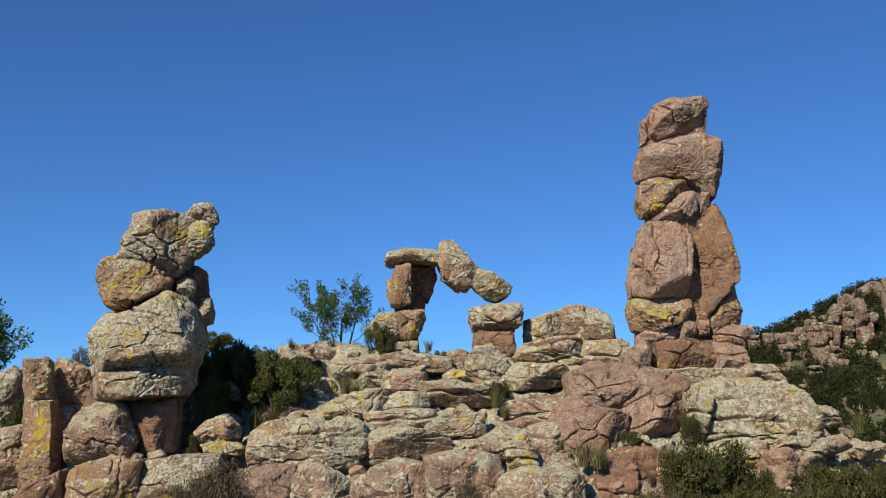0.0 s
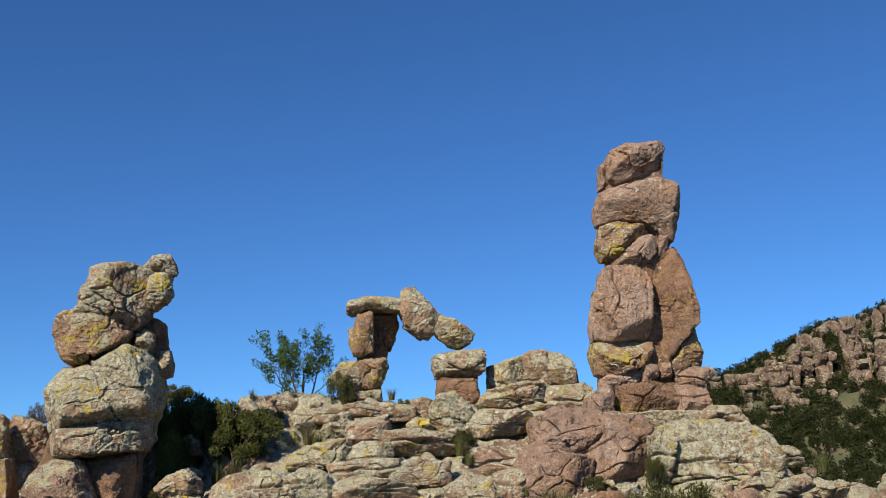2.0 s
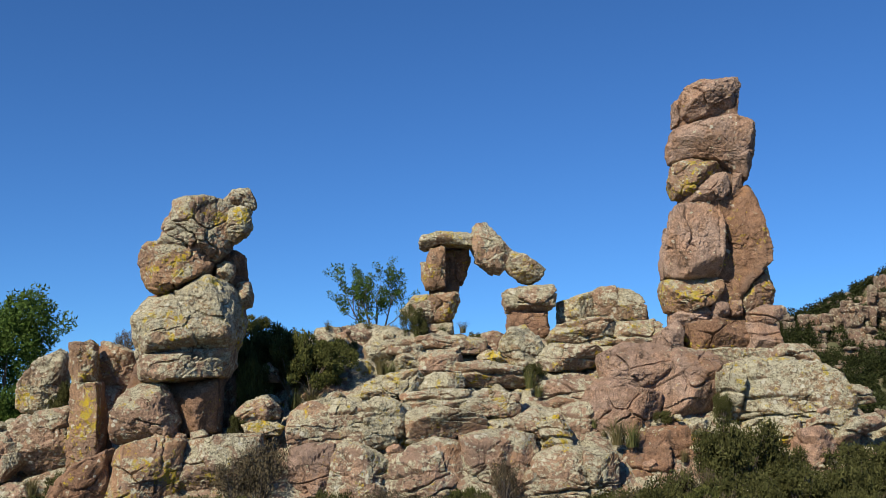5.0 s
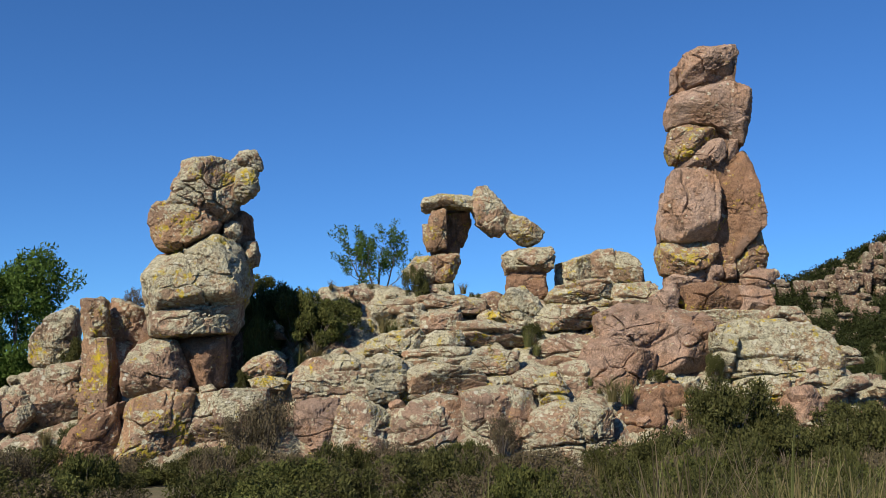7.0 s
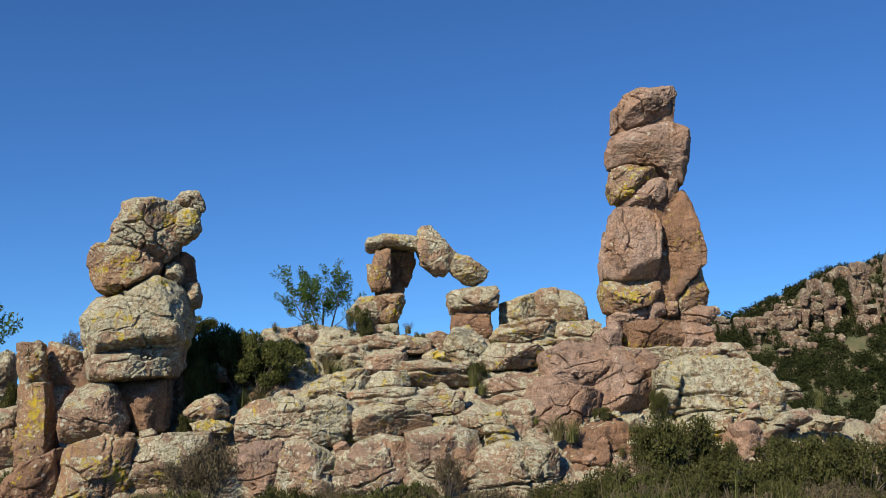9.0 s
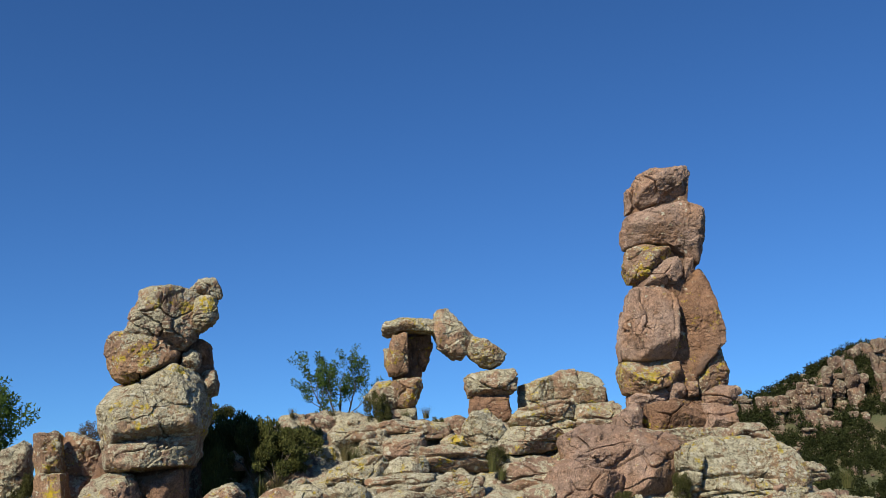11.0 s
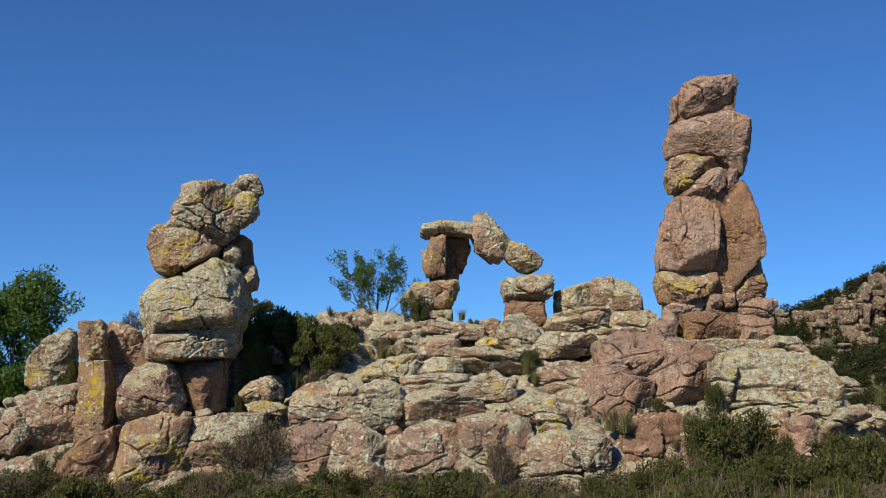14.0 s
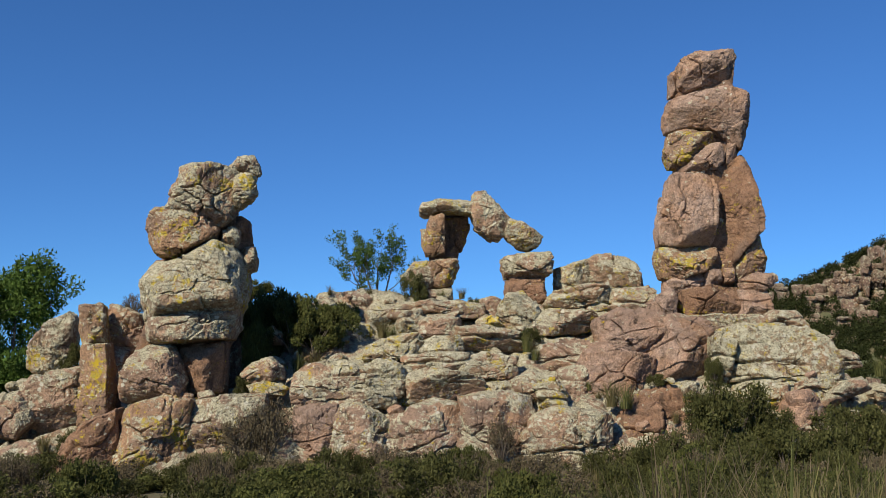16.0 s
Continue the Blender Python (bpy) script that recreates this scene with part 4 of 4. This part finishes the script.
def shrub_meshes(seed, leaf, count, size, clumps=26, twigs=14, flat=0.8):
    """Two meshes of a shrub one metre in radius and one high: stems and leaves."""
    rng = np.random.RandomState(seed)
    ang, rad, up = rng.uniform(0, 2 * math.pi, clumps), np.sqrt(rng.uniform(0, 1, clumps)) * 0.8, rng.uniform(0.15, 1, clumps)
    up = up * (1 - 0.45 * rad ** 2)
    centres = np.stack([rad * np.cos(ang), rad * np.sin(ang), up * 0.85], 1)
    stems = joined([tube([(0.1 * c[0], 0.1 * c[1], -0.15), (0.5 * c[0], 0.5 * c[1], 0.5 * c[2]), tuple(c * (1.12, 1.12, 1.15))], (0.02, 0.013, 0.004), 4)
                    for c in centres[:twigs]])
    leaves = leaf_cloud(rng, centres, rng.uniform(0.12, 0.32, clumps), count, size, flat)
    return mesh_of("woody_stem", *stems, BARK), mesh_of("foliage", *leaves, leaf, False)


JUNIPER = [shrub_meshes(s, LEAF_JUNIPER, 8500, 0.062, 40, 24) for s in (1, 2, 3)]
OLIVE = [shrub_meshes(s, LEAF_OLIVE, 7000, 0.055, 40, 26) for s in (4, 5, 6, 7)]
TWIGGY = [shrub_meshes(s, LEAF_GREY, 3800, 0.05, 46, 46) for s in (8, 9)]
FRESH = [shrub_meshes(s, LEAF_GREEN, 6500, 0.06, 36) for s in (10, 11)]
FINE = [shrub_meshes(s, m, 15000, 0.026, 60, 40) for s, m in ((12, LEAF_OLIVE), (13, LEAF_GREY), (14, LEAF_OLIVE))]
PLANT_RNG = random.Random(5)


def shrub(meshes, at, radius, height, label, group=""):
    top = empty("shrub", at, label, "shrub", group)
    pair = PLANT_RNG.choice(meshes)
    turn = PLANT_RNG.uniform(0, 6.28)
    for name, me in zip(("woody_stem", "foliage"), pair):
        ob = new(name, me)
        ob.parent = top
        ob.scale, ob.rotation_euler = (radius, radius, height), (0, 0, turn)
    return top


def tree(at, height, seed, stems, spread, leaf, leaf_size, per_tip, label, clump=0.3):
    rng = np.random.RandomState(seed)
    top = empty("tree", at, label, "tree")
    pieces, tips = [], []
    for k in range(stems):
        a = 2 * math.pi * (k + rng.uniform(-0.3, 0.3)) / stems
        grow(rng, (0.08 * math.cos(a), 0.08 * math.sin(a), -0.3), (spread * math.cos(a), 0.6 * spread * math.sin(a), 1), height * 0.62, 0.016 * height, 2, pieces, tips, 0.28)
    trunk = new("trunk", mesh_of("trunk", *joined(pieces), BARK))
    trunk.parent = top
    tips = np.array([t[:] for t in tips])
    crown = new("crown", mesh_of("crown", *leaf_cloud(rng, tips, np.full(len(tips), clump), per_tip * len(tips), leaf_size, 1.0), leaf, False))
    crown.parent = top
    return top


def grass_mesh(seed, blades, material, length=1.0):
    rng = np.random.RandomState(seed)
    pts, faces = [], []
    for _ in range(blades):
        a, lean, r = rng.uniform(0, 6.28), rng.uniform(0.05, 0.65), rng.uniform(0, 0.22)
        h, wide = length * rng.uniform(0.5, 1.0), rng.uniform(0.008, 0.016)
        c, s = math.cos(a), math.sin(a)
        n = len(pts)
        for t in (0, 0.5, 1):
            x, z = r + lean * h * t ** 1.7, h * (t - 0.25 * lean * t * t)
            e = wide * (1 - 0.85 * t)
            pts += [(c * x - s * e, s * x + c * e, z), (c * x + s * e, s * x - c * e, z)]
        faces += [(n, n + 1, n + 3, n + 2), (n + 2, n + 3, n + 5, n + 4)]
    return mesh_of("grass_tuft", pts, faces, material, False)


TUFTS = [grass_mesh(1, 160, STRAW), grass_mesh(2, 160, GRASS), grass_mesh(3, 120, STRAW)]


def tuft(at, height, k, label):
    ob = new("grass_tuft", TUFTS[k])
    ob.location, ob.scale, ob.rotation_euler = at, (height, height, height), (0, 0, PLANT_RNG.uniform(0, 6))
    return tagged(ob, label, "grass", "grass tufts")


# trees
tree((-3.03, 48.5, 5.99), 3.7, 4, 4, 0.40, LEAF_GREEN, 0.085, 46, "small leafy tree growing behind the rock ledges", 0.22)
tree((-19.46, 47, 1.85), 6.4, 7, 4, 0.45, LEAF_GREEN, 0.15, 80, "leafy green tree beside the boulders", 0.5)
tree((-22.75, 49, 1.60), 6.8, 9, 4, 0.5, LEAF_GREEN, 0.15, 80, "leafy green tree beside the boulders", 0.5)

# dark shrubs behind the rock stack; the last two are added, standing in for a rock face in black shade
DARK = "dark green juniper shrub among the rocks"
for at, r, h in (((-6.38, 42, 3.56), 1.3, 2.7), ((-4.85, 40.4, 3.50), 1.3, 1.7), ((-7.25, 42.5, 3.74), 1.1, 2.5), ((-4.1, 41.0, 4.2), 1.1, 1.3), ((-5.75, 40.9, 3.75), 1.3, 2.3),
                 ((-3.87, 44, 4.64), 0.6, 1.0), ((-6.87, 41, 2.90), 0.9, 1.6), ((-5.26, 41.2, 3.23), 0.9, 1.3), ((-8.89, 48, 6.21), 1.3, 1.0), ((-7.06, 40, 1.81), 0.6, 3.2), ((-7.52, 41, 2.90), 0.8, 3.0)):
    shrub(JUNIPER, at, r, h, DARK, "junipers")
GREENISH = "olive green shrub on the rocky slope"
for at, r, h in (((-1.19, 45, 5.72), 0.65, 1.6), ((10.07, 37, -0.14), 1.7, 2.6), ((9.11, 37.4, 0.23), 0.9, 1.9), ((11.31, 36.6, -0.31), 1.0, 1.8),
                 ((10.04, 39.2, 2.22), 0.4, 1.1), ((13.97, 37, -0.33), 1.6, 2.0), ((15.74, 37, -0.14), 1.4, 1.8), ((-14.12, 40.2, 2.66), 0.5, 1.3),
                 ((-7.16, 38.6, 1.80), 0.5, 0.9), ((7.91, 39, 2.11), 0.4, 0.5), ((3.53, 41, 3.77), 0.5, 0.7), ((11.44, 43, 4.68), 0.4, 0.5), ((1.32, 44, 5.23), 0.4, 0.7),
                 ((-13.11, 38, -0.19), 0.7, 0.9), ((15.31, 34, -0.70), 1.5, 2.2)):
    shrub(OLIVE, at, r, h, GREENISH, "olive shrubs")
for at, r, h in (((-6.06, 36.6, -0.31), 1.2, 2.2), ((-6.80, 36.4, -0.11), 0.9, 1.4), ((2.01, 36, -0.28), 0.6, 1.4), ((-1.73, 35, -0.95), 0.9, 1.2), ((8.21, 35, -0.77), 1.0, 1.6),
                 ((7.13, 37.8, 0.91), 0.3, 0.5), ((-12.57, 43, 5.15), 0.6, 0.9)):
    shrub(TWIGGY, at, r, h, "grey twiggy half-bare shrub before the ledges", "twiggy shrubs")

LEAFY = "bright green leafy shrub beside the boulders"
for at, r, h in (((-18.50, 45, 1.60), 2.2, 2.8), ((-17.72, 46, 2.08), 1.8, 1.8), ((-20.62, 46, 1.60), 2.4, 3.0), ((-21.12, 44, 1.48), 2.0, 2.4), ((-15.76, 44, 1.83), 1.3, 1.4)):
    shrub(FRESH, at, r, h, LEAFY, "leafy shrubs")
for at, r, h in (((-8.89, 35, -1.46), 1.4, 1.1), ((-7.72, 35.5, -1.39), 1.4, 1.4), ((-6.32, 35, -1.46), 1.3, 1.4), ((-9.84, 34.5, -1.54), 1.2, 0.9), ((-4.11, 35, -1.49), 1.5, 1.4),
                 ((-2.61, 34.6, -1.46), 1.4, 1.4), ((-0.26, 34.8, -1.47), 1.5, 1.4), ((1.20, 34.6, -1.46), 1.4, 1.5), ((3.19, 34.5, -1.45), 1.3, 1.3), ((6.10, 34.6, -1.46), 1.6, 1.8),
                 ((7.69, 35.2, -1.15), 1.5, 2.0), ((9.30, 35, -1.13), 1.7, 2.0), ((11.33, 35, -1.13), 1.7, 2.1), ((13.18, 35, -0.95), 1.7, 2.2), ((-13.69, 36, -1.21), 1.2, 1.3)):
    shrub(OLIVE, at, r, h, GREENISH, "olive shrubs")

# scrub in front
for k in range(120):
    y = PLANT_RNG.uniform(19, 35.4)
    x = PLANT_RNG.uniform(-0.5, 0.58) * y
    z = float(ground_height(np.array([x]), np.array([y]))[0]) - 0.1
    kind, label = PLANT_RNG.choice(((OLIVE, GREENISH), (OLIVE, GREENISH), (JUNIPER, "low dark green shrub in the scrub"), (TWIGGY, "grey twiggy shrub in the scrub")))
    right = max(0.0, x - 3) * 0.03
    shrub(kind, (x, y, z), PLANT_RNG.uniform(0.6, 1.3), PLANT_RNG.choice((0.6, 0.8, 1.0, 1.2, 1.5)) + right, label, "scrub")

# the nearest scrub
for x, y, r, h in ((1.6, 12.5, 0.9, 1.15), (2.9, 11.5, 1.0, 1.3), (4.1, 11, 0.9, 1.35), (4.6, 13.5, 1.1, 1.35), (0.2, 13.5, 1.0, 1.0), (3.4, 14.5, 1.1, 1.3), (-2.4, 14.5, 1.1, 0.95), (-4.6, 15, 1.1, 0.95)):
    shrub(FINE, (x, y, float(ground_height(np.array([x]), np.array([y]))[0]) - 0.15), r, h, "fine-leaved olive shrub in dry scrub near the path", "near scrub")
for x, y, h in ((3.3, 9.5, 1.25), (3.8, 9.8, 1.35), (2.7, 10, 1.15), (3.5, 10.6, 1.3), (2.2, 10.5, 1.1)):
    tuft((x, y, -0.3), h, 2, "tuft of tall dry straw in the scrub")

STALKS = [grass_mesh(s, 26, m) for s, m in ((21, LEAF_GREY), (22, GRASS), (23, LEAF_GREY))]
for k in range(30):
    y = PLANT_RNG.uniform(8.5, 17)
    x = PLANT_RNG.uniform(0.17, 0.46) * y if k % 5 else PLANT_RNG.uniform(-0.4, 0.15) * y
    ob = new("stalk_tuft", STALKS[k % 3])
    h = PLANT_RNG.uniform(1.2, 1.9) if x > 0 else PLANT_RNG.uniform(0.9, 1.2)
    ob.location, ob.scale, ob.rotation_euler = (x, y, float(ground_height(np.array([x]), np.array([y]))[0]) - 0.1), (h * 0.8, h * 0.8, h), (0, 0, PLANT_RNG.uniform(0, 6))
    tagged(ob, "thin tuft of tall brown dry grass in the scrub", "grass", "dry grass tufts")
for k in range(34):
    y = PLANT_RNG.uniform(24, 35.6)
    x = PLANT_RNG.uniform(-0.40, 0.46) * y
    z = float(ground_height(np.array([x]), np.array([y]))[0]) - 0.1
    shrub(TWIGGY, (x, y, z), PLANT_RNG.uniform(0.5, 1.0), PLANT_RNG.uniform(0.9, 1.6), "grey twiggy shrub in the scrub", "scrub")

# grass
for at, h, k in (((6.01, 37.6, 1.36), 1.1, 0), ((6.47, 37.4, 1.29), 1.0, 1), ((-4.78, 40, 2.66), 1.0, 0), ((-4.25, 41, 3.12), 1.0, 0), ((-5.42, 40, 2.66), 0.9, 1),
                 ((-2.31, 41.5, 4.02), 0.9, 0), ((-1.95, 41, 3.88), 0.8, 1), ((1.45, 41, 3.66), 0.7, 0), ((3.28, 40.6, 3.43), 0.8, 1), ((4.15, 38, 1.20), 0.7, 0),
                 ((-3.68, 42, 3.60), 0.8, 1), ((4.40, 44, 5.23), 0.5, 0), ((14.42, 39, 1.60), 0.8, 1), ((16.95, 41, 2.47), 0.9, 1), ((16.26, 42, 2.71), 0.9, 1),
                 ((-14.12, 38, -0.19), 0.8, 0), ((0.89, 46, 6.01), 0.6, 0)):
    tuft(at, h, k, "tuft of long dry grass between the rocks")
for k in range(44):
    y = PLANT_RNG.uniform(10, 33)
    x = PLANT_RNG.uniform(0.16, 0.5) * y if k % 4 else PLANT_RNG.uniform(-0.48, 0.2) * y
    tuft((x, y, float(ground_height(np.array([x]), np.array([y]))[0]) - 0.1), PLANT_RNG.uniform(0.5, 1.15), PLANT_RNG.choice((0, 1, 1, 2)), "tuft of long dry grass in the scrub")


# ---- loose stones and grass on the ledges ----
def ledge_litter():
    rng = np.random.RandomState(44)
    for k in range(90):
        x, y = rng.uniform(-9, 17), rng.uniform(36.6, 45)
        z = float(ground_height(np.array([x]), np.array([y]))[0])
        size = rng.uniform(0.12, 0.42)
        a = np.linspace(0, 2 * math.pi, 8, endpoint=False) + rng.uniform(-0.25, 0.25, 8)
        prof = [(x + math.cos(b) * size * rng.uniform(0.75, 1.2), z + 0.1 + 0.62 * math.sin(b) * size * rng.uniform(0.75, 1.2)) for b in a]
        rock("stone", outcrop, prof, y, size * 1.6, (ROCK_PALE, ROCK_LICHEN, ROCK_MIXED, ROCK_PINK)[rng.randint(4)], 3)
    for k in range(46):
        x, y = rng.uniform(-9, 16), rng.uniform(37.2, 46)
        z = float(ground_height(np.array([x]), np.array([y]))[0])
        tuft((x, y, z - 0.05), rng.uniform(0.35, 0.75), int(rng.randint(3)), "small tuft of dry grass in a rock crevice")


ledge_litter()


# ---- the far hill ----
def crag_column(rng, x, y, foot, top, wide):
    """One jointed column of a cliff: an Empty with its stacked blocks."""
    column = empty("crag", (x, y, foot), "pinkish grey jointed crag on the far hillside", "rock", "crags on the hill")
    z = foot - 0.8
    while z < top - 0.4:
        high = min(rng.uniform(1.6, 4.6), top - z)
        w = wide * rng.uniform(0.82, 1.15)
        a = np.linspace(0, 2 * math.pi, 10, endpoint=False) + rng.uniform(-0.22, 0.22, 10)
        sx = np.sign(np.cos(a)) * abs(np.cos(a)) ** 0.3 * w / 2 * rng.uniform(0.78, 1.12, 10)
        sz = np.sign(np.sin(a)) * abs(np.sin(a)) ** 0.3 * high / 2 * rng.uniform(0.85, 1.12, 10)
        off = rng.uniform(-0.2, 0.2)
        prof = [(x + off + p, z + high / 2 + q) for p, q in zip(sx, sz)]
        rock("crag_block", column, prof, y + rng.uniform(-0.35, 0.35), wide * 1.3, ROCK_GREY, 4, 6.0, 1.8, 2.4, "", 1.2, 0.3)
        z += high * 0.93


def far_crags():
    """Cliffs of jointed columns along the hillside: middle, depth and foot, width, height."""
    rng = np.random.RandomState(12)
    for x, y, foot, wide, high in ((51.6, 123, 12.9, 4.0, 6.3), (48.3, 124, 11.4, 3.4, 5.5), (46.2, 126.5, 11.7, 2.6, 5.6), (44.9, 125.2, 10.2, 3.0, 3.6),
                                   (47.9, 123.0, 10.6, 4.6, 3.0), (57.6, 130.5, 20.0, 3.4, 2.6), (57.9, 125, 16.2, 2.9, 4.6), (61.6, 118.5, 13.2, 8.4, 6.8),
                                   (56.5, 120, 12.9, 2.6, 3.9), (67.4, 128.5, 21.2, 8.6, 3.1), (43.0, 128, 12.9, 6.0, 2.6), (54.4, 129.5, 18.4, 2.4, 2.6),
                                   (51.0, 130.0, 16.2, 2.6, 2.6), (62.4, 130.5, 21.0, 3.0, 2.2), (71.0, 121, 17.0, 7.0, 6.0), (39.5, 129, 11.0, 4.0, 2.6), (64.0, 124.0, 18.2, 3.2, 3.0)):
        end = x + wide / 2
        at = x - wide / 2
        while at < end:
            w = rng.uniform(0.7, 2.1)
            depth = y + rng.uniform(-0.9, 0.9)
            crag_column(rng, at + w / 2, depth, foot + rng.uniform(-0.4, 0.3), foot + high * rng.uniform(0.66, 1.04), w)
            at += w * 0.86
    for _ in range(22):
        x, y = rng.uniform(40, 76), rng.uniform(119, 131)
        foot = float(ground_height(np.array([x]), np.array([y]))[0])
        crag_column(rng, x, y, foot, foot + rng.uniform(0.8, 1.9), rng.uniform(0.9, 1.8))


def far_stones():
    """Loose blocks strewn over the hillside, too many to count."""
    rng = np.random.RandomState(31)
    d, f = ball(2)
    pieces = []
    for k in range(420):
        x, y = rng.uniform(36, 80), 72 + 62 * rng.uniform() ** 0.6
        z = float(ground_height(np.array([x]), np.array([y]))[0])
        size = rng.uniform(0.15, 0.55)
        v = np.sign(d) * abs(d) ** 0.6 * size * rng.uniform(0.6, 1.2, 3)
        v = v * (1 + 0.25 * value_noise(d * 2.2 + k, 9))[:, None] + (x, y, z + 0.3 * size)
        pieces.append((v, f))
    ob = new("hillside_stones", mesh_of("hillside_stones", *joined(pieces), ROCK_GREY, False))
    tagged(ob, "grey loose blocks strewn over the far hillside", "stones", kind="stuff")


def far_scrub():
    rng = np.random.RandomState(21)
    n = 6000
    x, y = rng.uniform(26, 84, n), 66 + 70 * rng.uniform(0, 1, n) ** 0.7
    z = ground_height(x, y)
    keep = fbm(np.stack([x / 3.5, y / 3.5, 0 * x], 1), 51, 3) > -0.45      # bare ground between the thickets
    x, y, z = x[keep], y[keep], z[keep]
    r = 0.25 + 1.1 * rng.uniform(0, 1, len(x)) ** 2.5
    centres = np.stack([x, y, z + r * 0.35], 1)
    pts, faces = leaf_cloud(rng, centres, r, 420000, 0.24, 0.85)
    ob = new("hillside_scrub", mesh_of("hillside_scrub", pts, faces, LEAF_DARK, False))
    tagged(ob, "dark green scrub covering the far hillside", "scrub", kind="stuff")


far_crags()
far_stones()
far_scrub()
